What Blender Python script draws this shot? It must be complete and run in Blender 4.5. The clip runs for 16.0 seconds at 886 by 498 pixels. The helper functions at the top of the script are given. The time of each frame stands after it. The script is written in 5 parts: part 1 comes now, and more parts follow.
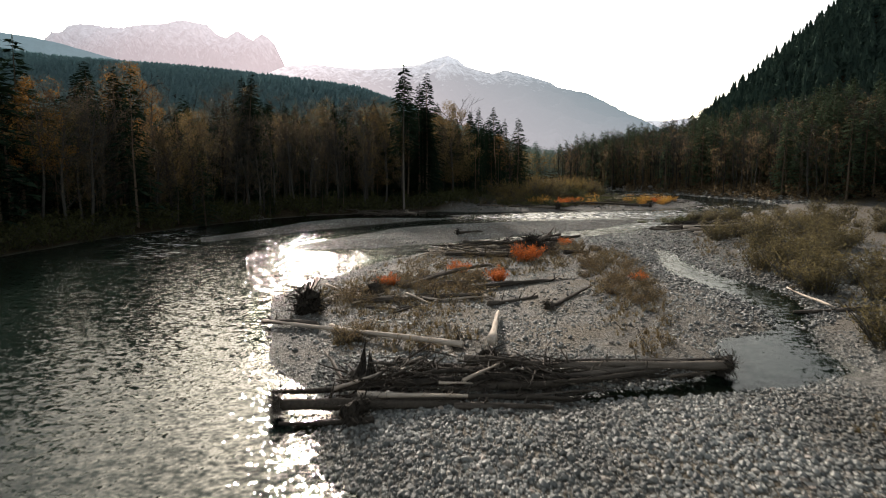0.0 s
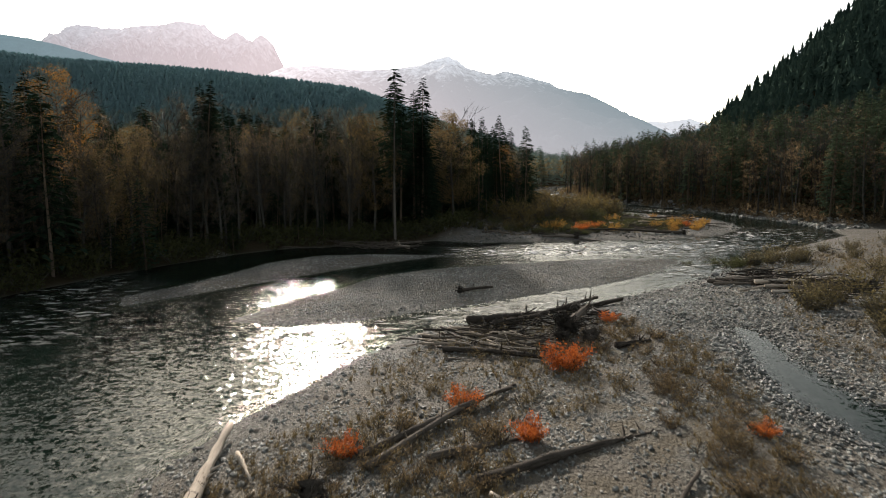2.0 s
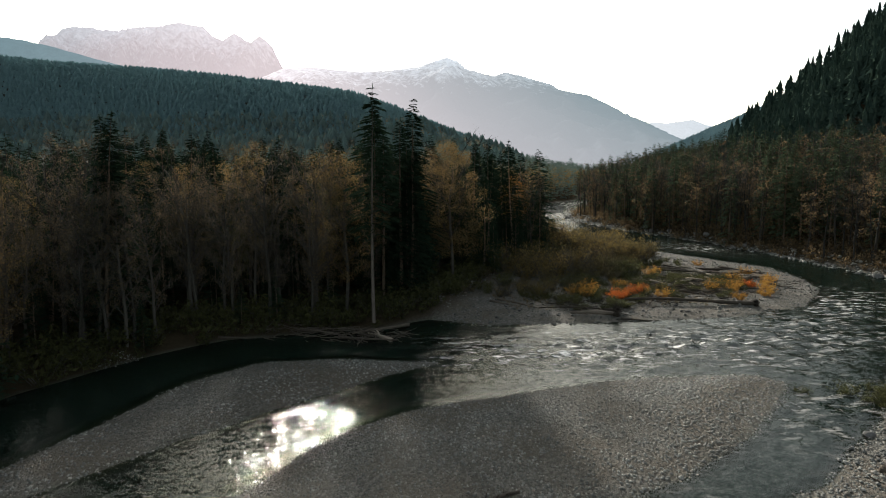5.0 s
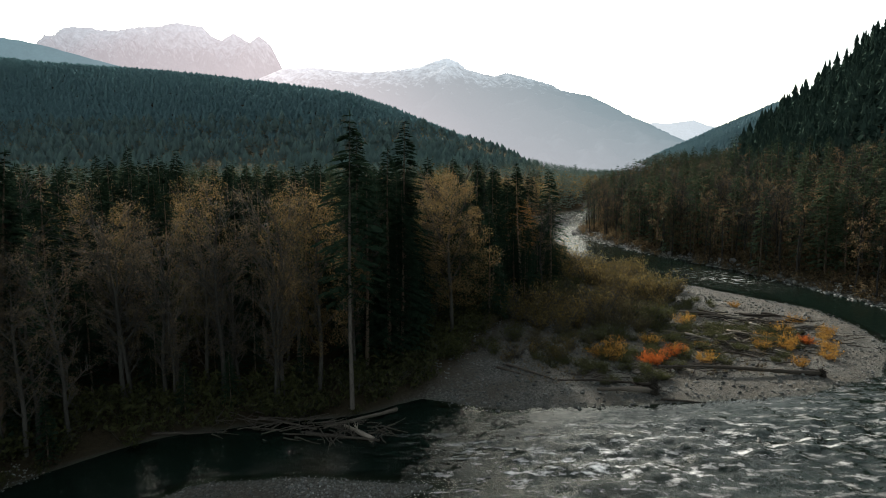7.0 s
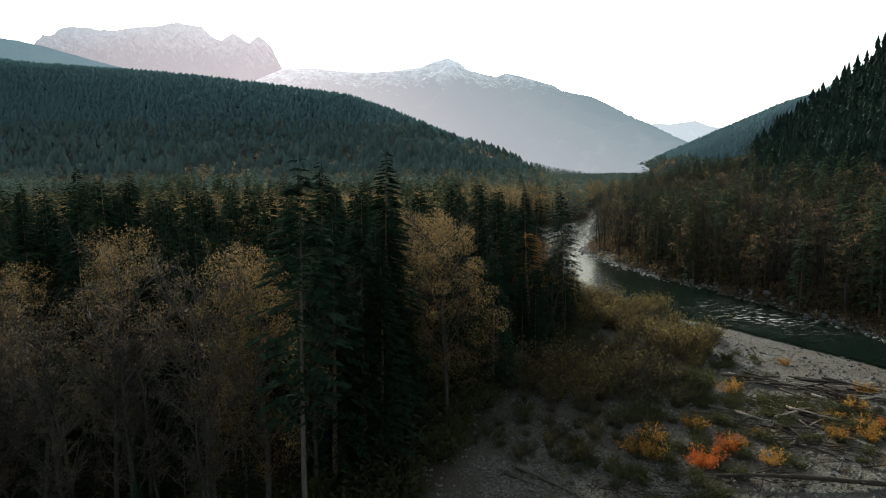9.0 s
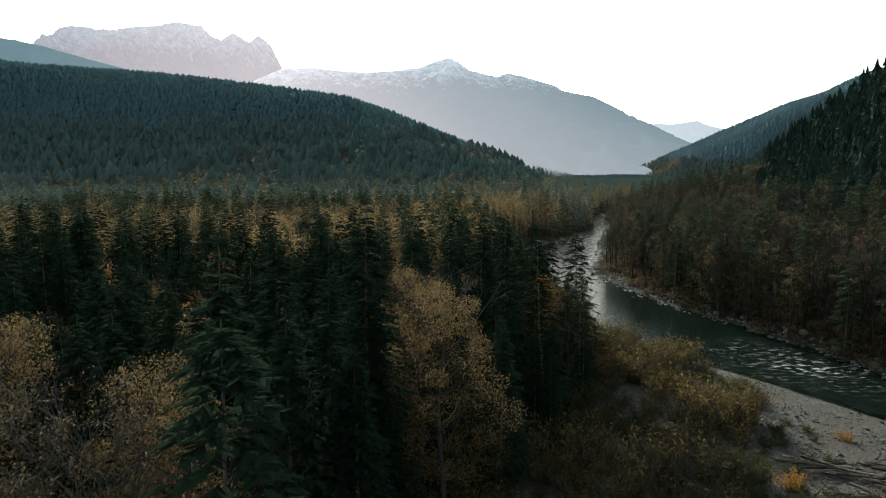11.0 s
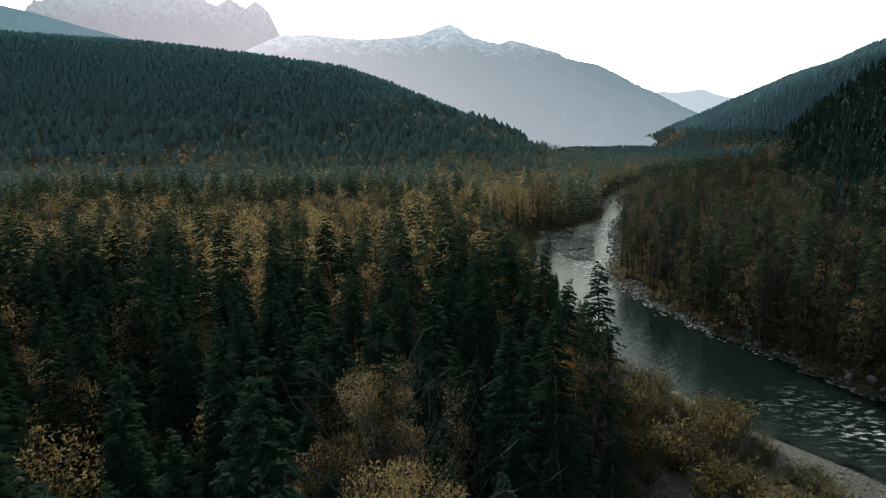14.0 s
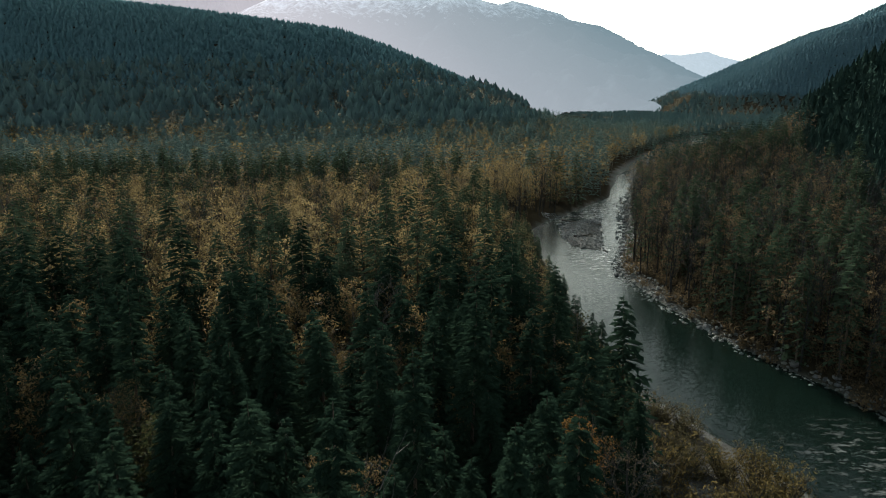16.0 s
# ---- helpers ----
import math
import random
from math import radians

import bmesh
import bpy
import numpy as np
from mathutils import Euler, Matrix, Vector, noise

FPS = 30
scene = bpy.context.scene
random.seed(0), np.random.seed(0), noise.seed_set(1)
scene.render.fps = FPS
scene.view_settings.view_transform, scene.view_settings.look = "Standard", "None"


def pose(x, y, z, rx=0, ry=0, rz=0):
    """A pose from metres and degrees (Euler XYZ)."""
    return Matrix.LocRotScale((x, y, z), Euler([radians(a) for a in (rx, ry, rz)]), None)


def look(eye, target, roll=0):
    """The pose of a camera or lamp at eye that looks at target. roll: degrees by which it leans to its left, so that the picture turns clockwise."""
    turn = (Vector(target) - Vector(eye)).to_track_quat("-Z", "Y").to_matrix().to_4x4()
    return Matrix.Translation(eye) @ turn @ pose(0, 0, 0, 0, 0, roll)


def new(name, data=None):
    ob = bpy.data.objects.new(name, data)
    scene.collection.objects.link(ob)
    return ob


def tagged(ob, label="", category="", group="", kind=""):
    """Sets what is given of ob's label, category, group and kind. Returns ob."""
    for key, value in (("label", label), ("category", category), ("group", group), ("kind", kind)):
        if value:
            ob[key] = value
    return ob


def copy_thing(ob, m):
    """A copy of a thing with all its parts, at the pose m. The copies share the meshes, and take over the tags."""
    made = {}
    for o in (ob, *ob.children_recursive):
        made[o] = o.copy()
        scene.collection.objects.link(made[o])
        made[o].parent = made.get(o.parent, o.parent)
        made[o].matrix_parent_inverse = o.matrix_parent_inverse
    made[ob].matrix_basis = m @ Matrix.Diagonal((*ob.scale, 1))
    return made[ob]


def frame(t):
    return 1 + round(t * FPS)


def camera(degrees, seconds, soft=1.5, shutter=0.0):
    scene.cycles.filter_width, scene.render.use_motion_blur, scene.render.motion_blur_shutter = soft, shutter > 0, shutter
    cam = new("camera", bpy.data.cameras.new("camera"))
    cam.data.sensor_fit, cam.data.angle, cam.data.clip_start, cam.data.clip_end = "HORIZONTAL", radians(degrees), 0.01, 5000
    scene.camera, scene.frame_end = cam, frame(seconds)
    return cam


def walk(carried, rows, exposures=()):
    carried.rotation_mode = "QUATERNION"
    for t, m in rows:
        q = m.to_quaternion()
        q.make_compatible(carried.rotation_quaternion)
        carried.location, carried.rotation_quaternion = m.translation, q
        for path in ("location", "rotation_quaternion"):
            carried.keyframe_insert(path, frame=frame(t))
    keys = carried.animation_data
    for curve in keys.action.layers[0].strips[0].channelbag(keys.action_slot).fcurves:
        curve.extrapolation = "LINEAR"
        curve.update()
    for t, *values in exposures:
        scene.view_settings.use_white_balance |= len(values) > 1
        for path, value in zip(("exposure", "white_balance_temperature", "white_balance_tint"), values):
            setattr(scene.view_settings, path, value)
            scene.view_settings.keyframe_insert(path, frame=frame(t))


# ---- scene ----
cam = camera(68.6, 16.0, 1.0, 0.3)
METRES, EYE, TILT, LEAN, TURN = 150.0, 9.6, 7.0, 0.0, 0.0
ROWS = [
    (0.0, 0.0, 0.0, 0.0, -0.09, -14.32, 0.36),
    (0.5, 0.0004, 0.0351, 0.002, -0.09, -14.3, 0.37),
    (1.0, 0.0009, 0.0714, 0.0037, -0.1, -14.29, 0.4),
    (1.5, 0.0014, 0.1083, 0.0053, -0.11, -14.28, 0.4),
    (2.0, 0.0021, 0.1451, 0.0069, -0.1, -14.25, 0.41),
    (2.5, 0.0027, 0.1818, 0.0095, -0.09, -14.24, 0.44),
    (3.0, 0.0037, 0.218, 0.0133, -0.1, -14.24, 0.45),
    (3.5, 0.0046, 0.2538, 0.0171, -0.09, -14.22, 0.49),
    (4.0, 0.0056, 0.2889, 0.0209, -0.09, -14.19, 0.5),
    (6.5, 0.0087, 0.4395, 0.0422, -0.07, -14.19, 0.51),
    (7.0, 0.0098, 0.4717, 0.0457, -0.06, -14.2, 0.5),
    (7.5, 0.0112, 0.5039, 0.0492, -0.04, -14.21, 0.49),
    (8.0, 0.0126, 0.5354, 0.053, -0.02, -14.21, 0.49),
    (8.5, 0.0141, 0.5668, 0.0564, -0.02, -14.21, 0.48),
    (9.0, 0.0157, 0.5981, 0.0599, -0.0, -14.2, 0.47),
    (11.5, 0.0199, 0.7318, 0.0826, 0.08, -14.3, 0.42),
    (12.0, 0.0223, 0.7598, 0.0859, 0.1, -14.48, 0.43),
    (12.5, 0.0246, 0.7881, 0.0895, 0.12, -15.01, 0.42),
    (13.0, 0.027, 0.8166, 0.0932, 0.15, -15.65, 0.43),
    (13.5, 0.0295, 0.8452, 0.0968, 0.17, -16.3, 0.44),
    (14.0, 0.0317, 0.8743, 0.1003, 0.19, -16.98, 0.45),
    (14.5, 0.0335, 0.9037, 0.1036, 0.2, -17.71, 0.42),
    (15.0, 0.0355, 0.9329, 0.107, 0.21, -18.5, 0.43),
    (15.5, 0.0374, 0.9621, 0.1106, 0.22, -19.32, 0.45),
    (16.0, 0.0391, 0.9917, 0.1141, 0.22, -20.13, 0.44),
]
walk(cam, [(t, pose(0, 0, EYE, TILT, LEAN, TURN) @ pose(METRES * x, METRES * y, METRES * z, 90 + pitch, roll, yaw)) for t, x, y, z, yaw, pitch, roll in ROWS],
     [(0.0, 0.97, 6550, 9), (4.0, 0.97, 6400, 5), (9.0, 0.87, 6100, 0), (16.0, 0.7, 5750, -4)])

# ---- light ----
SUN_AZ, SUN_EL = -12.0, 21.5  # degrees from the valley's axis (to its left), and above the horizon
world = bpy.data.worlds.new("sky")
scene.world = world
world.use_nodes = True
wn = world.node_tree.nodes
sky = wn.new("ShaderNodeTexSky")
sky.sky_type, sky.sun_disc = "NISHITA", False
sky.sun_elevation, sky.sun_rotation = radians(SUN_EL), radians(SUN_AZ)
sky.air_density, sky.dust_density, sky.ozone_density = 1.0, 2.0, 1.0
wn["Background"].inputs["Strength"].default_value = 0.15
haze = wn.new("ShaderNodeHueSaturation")
haze.inputs["Saturation"].default_value = 0.45
tint = wn.new("ShaderNodeMix")
tint.data_type, tint.blend_type = "RGBA", "MULTIPLY"
tint.inputs[0].default_value = 1.0
tint.inputs[7].default_value = (1.0, 0.975, 0.92, 1)
world.node_tree.links.new(sky.outputs["Color"], haze.inputs["Color"])
world.node_tree.links.new(haze.outputs["Color"], tint.inputs[6])
world.node_tree.links.new(tint.outputs[2], wn["Background"].inputs["Color"])

sun_data = bpy.data.lights.new("sun", "SUN")
sun_data.energy, sun_data.angle, sun_data.color = 4.6, radians(3.0), (1.0, 0.89, 0.8)
sun = new("sun", sun_data)
sun.matrix_world = look((0, 0, 300), (100 * math.sin(radians(-SUN_AZ)), -100 * math.cos(radians(SUN_AZ)), 300 - 100 * math.tan(radians(SUN_EL))))


# ---- materials ----
def material(name, rough=0.8, spec=0.3):
    m = bpy.data.materials.new(name)
    m.use_nodes = True
    b = m.node_tree.nodes["Principled BSDF"]
    b.inputs["Roughness"].default_value = rough
    b.inputs["Specular IOR Level"].default_value = spec
    return m, m.node_tree.nodes, m.node_tree.links, b


def coords(nodes, links, scale=(1, 1, 1), local=False):
    tc, mp = nodes.new("ShaderNodeTexCoord"), nodes.new("ShaderNodeMapping")
    if local:
        links.new(tc.outputs["Object"], mp.inputs["Vector"])
    else:
        geo = nodes.new("ShaderNodeNewGeometry")
        links.new(geo.outputs["Position"], mp.inputs["Vector"])
    mp.inputs["Scale"].default_value = scale
    return mp.outputs["Vector"]


def noise_tex(nodes, links, vec, scale, detail=5, rough=0.6):
    n = nodes.new("ShaderNodeTexNoise")
    n.inputs["Scale"].default_value, n.inputs["Detail"].default_value, n.inputs["Roughness"].default_value = scale, detail, rough
    links.new(vec, n.inputs["Vector"])
    return n.outputs["Fac"]


def ramp(nodes, links, fac, stops):
    r = nodes.new("ShaderNodeValToRGB")
    while len(r.color_ramp.elements) < len(stops):
        r.color_ramp.elements.new(0.5)
    for e, (p, c) in zip(r.color_ramp.elements, stops):
        e.position, e.color = p, (*c, 1)
    links.new(fac, r.inputs["Fac"])
    return r.outputs["Color"]


def mix(nodes, links, fac, a, b, blend="MIX"):
    m = nodes.new("ShaderNodeMix")
    m.data_type, m.blend_type = "RGBA", blend
    for key, value in ((0, fac), (6, a), (7, b)):
        if hasattr(value, "links"):
            links.new(value, m.inputs[key])
        else:
            m.inputs[key].default_value = value if key == 0 else (*value, 1)
    return m.outputs[2]


def maths(nodes, links, op, a, b=0.0, clamp=False):
    m = nodes.new("ShaderNodeMath")
    m.operation, m.use_clamp = op, clamp
    for i, v in enumerate((a, b)):
        if hasattr(v, "links"):
            links.new(v, m.inputs[i])
        else:
            m.inputs[i].default_value = v
    return m.outputs[0]


def bump(nodes, links, b, height, strength, distance):
    n = nodes.new("ShaderNodeBump")
    n.inputs["Strength"].default_value, n.inputs["Distance"].default_value = strength, distance
    links.new(height, n.inputs["Height"])
    links.new(n.outputs["Normal"], b.inputs["Normal"])
    return n


def attribute(nodes, name):
    a = nodes.new("ShaderNodeAttribute")
    a.attribute_name = name
    return a.outputs["Fac"]


def ground_material():
    m, n, l, b = material("river_gravel", 0.9, 0.15)
    v = coords(n, l)
    cell = n.new("ShaderNodeTexVoronoi")
    cell.inputs["Scale"].default_value = 6.0
    l.new(v, cell.inputs["Vector"])
    small = n.new("ShaderNodeTexVoronoi")
    small.inputs["Scale"].default_value = 17.0
    l.new(v, small.inputs["Vector"])
    bw = n.new("ShaderNodeRGBToBW")
    l.new(cell.outputs["Color"], bw.inputs[0])
    stone = ramp(n, l, bw.outputs[0], [(0.15, (0.03, 0.029, 0.025)), (0.5, (0.066, 0.064, 0.056)), (0.85, (0.14, 0.135, 0.118))])
    big = noise_tex(n, l, v, 0.12, 6)
    stone = mix(n, l, ramp(n, l, big, [(0.35, (0, 0, 0)), (0.7, (1, 1, 1))]), stone, (0.058, 0.047, 0.033))
    sand = mix(n, l, noise_tex(n, l, v, 3.0, 8), (0.034, 0.028, 0.018), (0.088, 0.071, 0.046))
    patch = maths(n, l, "MULTIPLY", attribute(n, "sand"), ramp(n, l, noise_tex(n, l, v, 0.35, 6), [(0.44, (0, 0, 0)), (0.58, (1, 1, 1))]))
    col = mix(n, l, patch, stone, sand)
    litter = mix(n, l, noise_tex(n, l, v, 2.2, 8, 0.7), (0.012, 0.011, 0.008), (0.05, 0.038, 0.022))
    col = mix(n, l, attribute(n, "forest"), col, litter)
    wet = attribute(n, "bed")
    col = mix(n, l, wet, col, mix(n, l, noise_tex(n, l, v, 0.8, 6), (0.022, 0.028, 0.02), (0.075, 0.072, 0.055)))
    l.new(col, b.inputs["Base Color"])
    l.new(maths(n, l, "SUBTRACT", 0.15, maths(n, l, "MULTIPLY", attribute(n, "forest"), 0.15), True), b.inputs["Specular IOR Level"])
    h = maths(n, l, "ADD", maths(n, l, "MULTIPLY", cell.outputs["Distance"], -1.0), maths(n, l, "MULTIPLY", small.outputs["Distance"], -0.35))
    bump(n, l, b, h, 0.9, 0.12)
    return m


def water_material():
    m = bpy.data.materials.new("river_water")
    m.use_nodes = True
    n, l = m.node_tree.nodes, m.node_tree.links
    n.clear()
    out = n.new("ShaderNodeOutputMaterial")
    v = coords(n, l)
    swift, chop_by = attribute(n, "swift"), attribute(n, "chop")
    slopes = None
    for stretch, scale, share in (((0.8, 1.2, 1.0), 2.0, 0.8), ((0.9, 1.4, 1.0), 5.5, 1.0)):
        tex = n.new("ShaderNodeTexNoise")
        tex.inputs["Scale"].default_value, tex.inputs["Detail"].default_value = scale, 1.0
        l.new(coords(n, l, stretch), tex.inputs["Vector"])
        tilt = n.new("ShaderNodeVectorMath")
        tilt.operation = "MULTIPLY_ADD"
        l.new(tex.outputs["Color"], tilt.inputs[0])
        tilt.inputs[1].default_value, tilt.inputs[2].default_value = (share, share, 0), (-share / 2, -share / 2, 0)
        if slopes is None:
            slopes = tilt.outputs[0]
        else:
            both = n.new("ShaderNodeVectorMath")
            l.new(slopes, both.inputs[0])
            l.new(tilt.outputs[0], both.inputs[1])
            slopes = both.outputs[0]
    steep = n.new("ShaderNodeVectorMath")
    steep.operation = "SCALE"
    l.new(slopes, steep.inputs[0])
    l.new(maths(n, l, "ADD", maths(n, l, "MULTIPLY", chop_by, 0.52), 0.03), steep.inputs["Scale"])
    geo = n.new("ShaderNodeNewGeometry")
    facet = n.new("ShaderNodeVectorMath")
    l.new(geo.outputs["Normal"], facet.inputs[0])
    l.new(steep.outputs[0], facet.inputs[1])
    bp = n.new("ShaderNodeVectorMath")
    bp.operation = "NORMALIZE"
    l.new(facet.outputs[0], bp.inputs[0])
    murk = n.new("ShaderNodeBsdfDiffuse")
    l.new(mix(n, l, noise_tex(n, l, v, 0.05, 3), (0.003, 0.007, 0.005), (0.007, 0.013, 0.0095)), murk.inputs["Color"])
    clear = n.new("ShaderNodeBsdfTransparent")
    clear.inputs["Color"].default_value = (0.55, 0.62, 0.5, 1)
    body = n.new("ShaderNodeMixShader")
    l.new(attribute(n, "depth"), body.inputs[0])
    l.new(clear.outputs[0], body.inputs[1])
    l.new(murk.outputs[0], body.inputs[2])
    gloss = n.new("ShaderNodeBsdfGlossy")
    gloss.inputs["Roughness"].default_value = 0.03
    gloss.inputs["Color"].default_value = (0.45, 0.445, 0.43, 1)
    fr = n.new("ShaderNodeFresnel")
    fr.inputs["IOR"].default_value = 1.33
    l.new(bp.outputs[0], fr.inputs["Normal"])
    l.new(bp.outputs[0], gloss.inputs["Normal"])
    wet = n.new("ShaderNodeMixShader")
    l.new(fr.outputs[0], wet.inputs[0])
    l.new(body.outputs[0], wet.inputs[1])
    l.new(gloss.outputs[0], wet.inputs[2])
    foam = n.new("ShaderNodeBsdfDiffuse")
    foam.inputs["Color"].default_value = (0.88, 0.84, 0.79, 1)
    l.new(bp.outputs[0], foam.inputs["Normal"])
    fm = noise_tex(n, l, coords(n, l, (0.55, 1.2, 1.0)), 0.85, 8, 0.68)
    broad = ramp(n, l, noise_tex(n, l, v, 0.16, 3, 0.5), [(0.36, (0.25, 0.25, 0.25)), (0.6, (1, 1, 1))])
    swift = maths(n, l, "MULTIPLY", swift, broad)
    fm = maths(n, l, "MULTIPLY", ramp(n, l, fm, [(0.52, (0, 0, 0)), (0.66, (1, 1, 1))]), maths(n, l, "POWER", swift, 1.2))
    top = n.new("ShaderNodeMixShader")
    l.new(fm, top.inputs[0])
    l.new(wet.outputs[0], top.inputs[1])
    l.new(foam.outputs[0], top.inputs[2])
    l.new(top.outputs[0], out.inputs["Surface"])
    return m


def leaf_material(name, dark, light, sheen=0.35, spec=0.04):
    """Leaves that vary piece by piece and tree by tree, and let some light through."""
    m, n, l, b = material(name, 0.75, spec)
    geo, info = n.new("ShaderNodeNewGeometry"), n.new("ShaderNodeObjectInfo")
    t = maths(n, l, "ADD", maths(n, l, "MULTIPLY", geo.outputs["Random Per Island"], 0.7), maths(n, l, "MULTIPLY", info.outputs["Random"], 0.3))
    v = coords(n, l)
    t = maths(n, l, "ADD", maths(n, l, "MULTIPLY", t, 0.6), maths(n, l, "MULTIPLY", noise_tex(n, l, v, 0.06, 3), 0.4))
    col = ramp(n, l, t, [(0.2, dark), (0.75, light)])
    l.new(col, b.inputs["Base Color"])
    tr = n.new("ShaderNodeBsdfTranslucent")
    l.new(col, tr.inputs["Color"])
    mx = n.new("ShaderNodeMixShader")
    mx.inputs[0].default_value = sheen
    l.new(b.outputs[0], mx.inputs[1])
    l.new(tr.outputs[0], mx.inputs[2])
    l.new(mx.outputs[0], n["Material Output"].inputs["Surface"])
    return m


def bark_material(name, dark, light, scale=(6, 6, 1.2)):
    m, n, l, b = material(name, 0.95, 0.06)
    v = coords(n, l, scale, True)
    f = noise_tex(n, l, v, 1.5, 8, 0.7)
    info = n.new("ShaderNodeObjectInfo")
    f2 = maths(n, l, "ADD", maths(n, l, "MULTIPLY", f, 0.75), maths(n, l, "MULTIPLY", info.outputs["Random"], 0.25))
    l.new(ramp(n, l, f2, [(0.3, dark), (0.7, light)]), b.inputs["Base Color"])
    bump(n, l, b, f, 0.7, 0.05)
    return m


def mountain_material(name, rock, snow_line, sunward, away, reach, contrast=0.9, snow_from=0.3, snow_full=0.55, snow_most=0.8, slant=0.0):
    """Far rock seen through valley air. The air's glow is put into the rock's emission: more on the sun's side, less
    beyond a slanting shaft of light.
    """
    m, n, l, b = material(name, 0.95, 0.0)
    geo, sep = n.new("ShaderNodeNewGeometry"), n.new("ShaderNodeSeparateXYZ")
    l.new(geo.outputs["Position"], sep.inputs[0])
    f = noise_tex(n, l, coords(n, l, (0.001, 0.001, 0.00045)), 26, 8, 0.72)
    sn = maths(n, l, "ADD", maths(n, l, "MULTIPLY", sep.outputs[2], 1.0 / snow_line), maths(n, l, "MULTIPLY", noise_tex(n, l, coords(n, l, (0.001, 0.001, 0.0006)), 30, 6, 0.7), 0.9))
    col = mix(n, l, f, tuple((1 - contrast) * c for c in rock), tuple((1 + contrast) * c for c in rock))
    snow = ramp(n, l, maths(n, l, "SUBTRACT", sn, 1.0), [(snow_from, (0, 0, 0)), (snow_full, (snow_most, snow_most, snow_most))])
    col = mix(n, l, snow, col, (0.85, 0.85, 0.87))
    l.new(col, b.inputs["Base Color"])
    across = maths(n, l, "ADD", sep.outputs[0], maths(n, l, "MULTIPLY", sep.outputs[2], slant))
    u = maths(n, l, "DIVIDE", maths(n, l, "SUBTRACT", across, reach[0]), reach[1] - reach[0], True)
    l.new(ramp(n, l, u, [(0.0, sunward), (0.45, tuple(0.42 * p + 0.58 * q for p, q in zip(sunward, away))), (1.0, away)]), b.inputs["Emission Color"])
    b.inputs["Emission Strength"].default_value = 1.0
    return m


GRAVEL, WATER = ground_material(), water_material()
FIR = leaf_material("fir_needles", (0.0095, 0.018, 0.0118), (0.029, 0.047, 0.028), 0.25, 0.0)
# the seven below carry distance haze in their leaf colour: paler, some bluer
HAZY_GROVE_FIR = leaf_material("hazy_grove_fir_needles", (0.028, 0.042, 0.027), (0.07, 0.092, 0.054), 0.4, 0.0)
HAZY_FOOT_FIR = leaf_material("hazy_hill_foot_fir_needles", (0.11, 0.155, 0.155), (0.15, 0.2, 0.185), 0.65, 0.0)
HAZY_HILL_FIR = leaf_material("hazy_hill_fir_needles", (0.14, 0.22, 0.23), (0.18, 0.27, 0.275), 0.7, 0.0)
MIST_FIR = leaf_material("hazy_valley_fir_needles", (0.065, 0.095, 0.085), (0.115, 0.155, 0.135), 0.5, 0.0)
HAZY_RIDGE_FIR = leaf_material("hazy_ridge_fir_needles", (0.16, 0.245, 0.27), (0.19, 0.275, 0.295), 0.65, 0.0)
HAZY_LEAF = leaf_material("hazy_brown_leaves", (0.1, 0.1, 0.08), (0.19, 0.165, 0.115), 0.55, 0.0)
HAZY_GOLD = leaf_material("hazy_golden_leaves", (0.07, 0.055, 0.026), (0.26, 0.19, 0.082), 0.55)
GOLD = leaf_material("autumn_leaves", (0.048, 0.035, 0.016), (0.17, 0.118, 0.047), 0.47, 0.25)
ORANGE = leaf_material("orange_brown_leaves", (0.08, 0.042, 0.014), (0.24, 0.13, 0.036), 0.4)
RUST = leaf_material("rusty_leaves", (0.052, 0.039, 0.022), (0.15, 0.106, 0.056), 0.45)
ALDER = leaf_material("russet_alder_leaves", (0.045, 0.036, 0.024), (0.145, 0.11, 0.066), 0.45)
RED = leaf_material("orange_red_leaves", (0.2, 0.045, 0.012), (0.44, 0.125, 0.028), 0.42)
AMBER = leaf_material("amber_leaves", (0.14, 0.066, 0.014), (0.4, 0.225, 0.05), 0.42)
WILLOW = leaf_material("willow_leaves", (0.032, 0.029, 0.015), (0.112, 0.09, 0.043), 0.48)
SALLOW = leaf_material("golden_willow_leaves", (0.04, 0.033, 0.013), (0.15, 0.11, 0.042), 0.45)
OLIVE = leaf_material("olive_scrub_leaves", (0.02, 0.024, 0.01), (0.075, 0.075, 0.03), 0.4)
STRAW = leaf_material("dry_grass", (0.05, 0.037, 0.018), (0.16, 0.12, 0.06), 0.3)
TWIG = leaf_material("bare_twigs", (0.023, 0.022, 0.019), (0.074, 0.07, 0.06), 0.0, 0.05)
SLOPE_FIR = leaf_material("hillside_fir_needles", (0.02, 0.036, 0.03), (0.048, 0.072, 0.056), 0.4, 0.0)
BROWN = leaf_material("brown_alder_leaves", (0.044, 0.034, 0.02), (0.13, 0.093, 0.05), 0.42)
BARK = bark_material("grey_bark", (0.015, 0.014, 0.012), (0.075, 0.07, 0.06))
PALE_BARK = bark_material("pale_dead_bark", (0.05, 0.043, 0.036), (0.16, 0.14, 0.12))
FIRBARK = bark_material("fir_bark", (0.05, 0.036, 0.026), (0.15, 0.115, 0.085))
DRIFT = bark_material("weathered_driftwood", (0.011, 0.009, 0.007), (0.125, 0.105, 0.084), (0.5, 7, 7))
PALE = bark_material("bleached_driftwood", (0.19, 0.155, 0.12), (0.42, 0.36, 0.29), (0.5, 7, 7))
ROOT = bark_material("muddy_roots", (0.013, 0.0115, 0.0095), (0.055, 0.046, 0.036), (4, 4, 4))


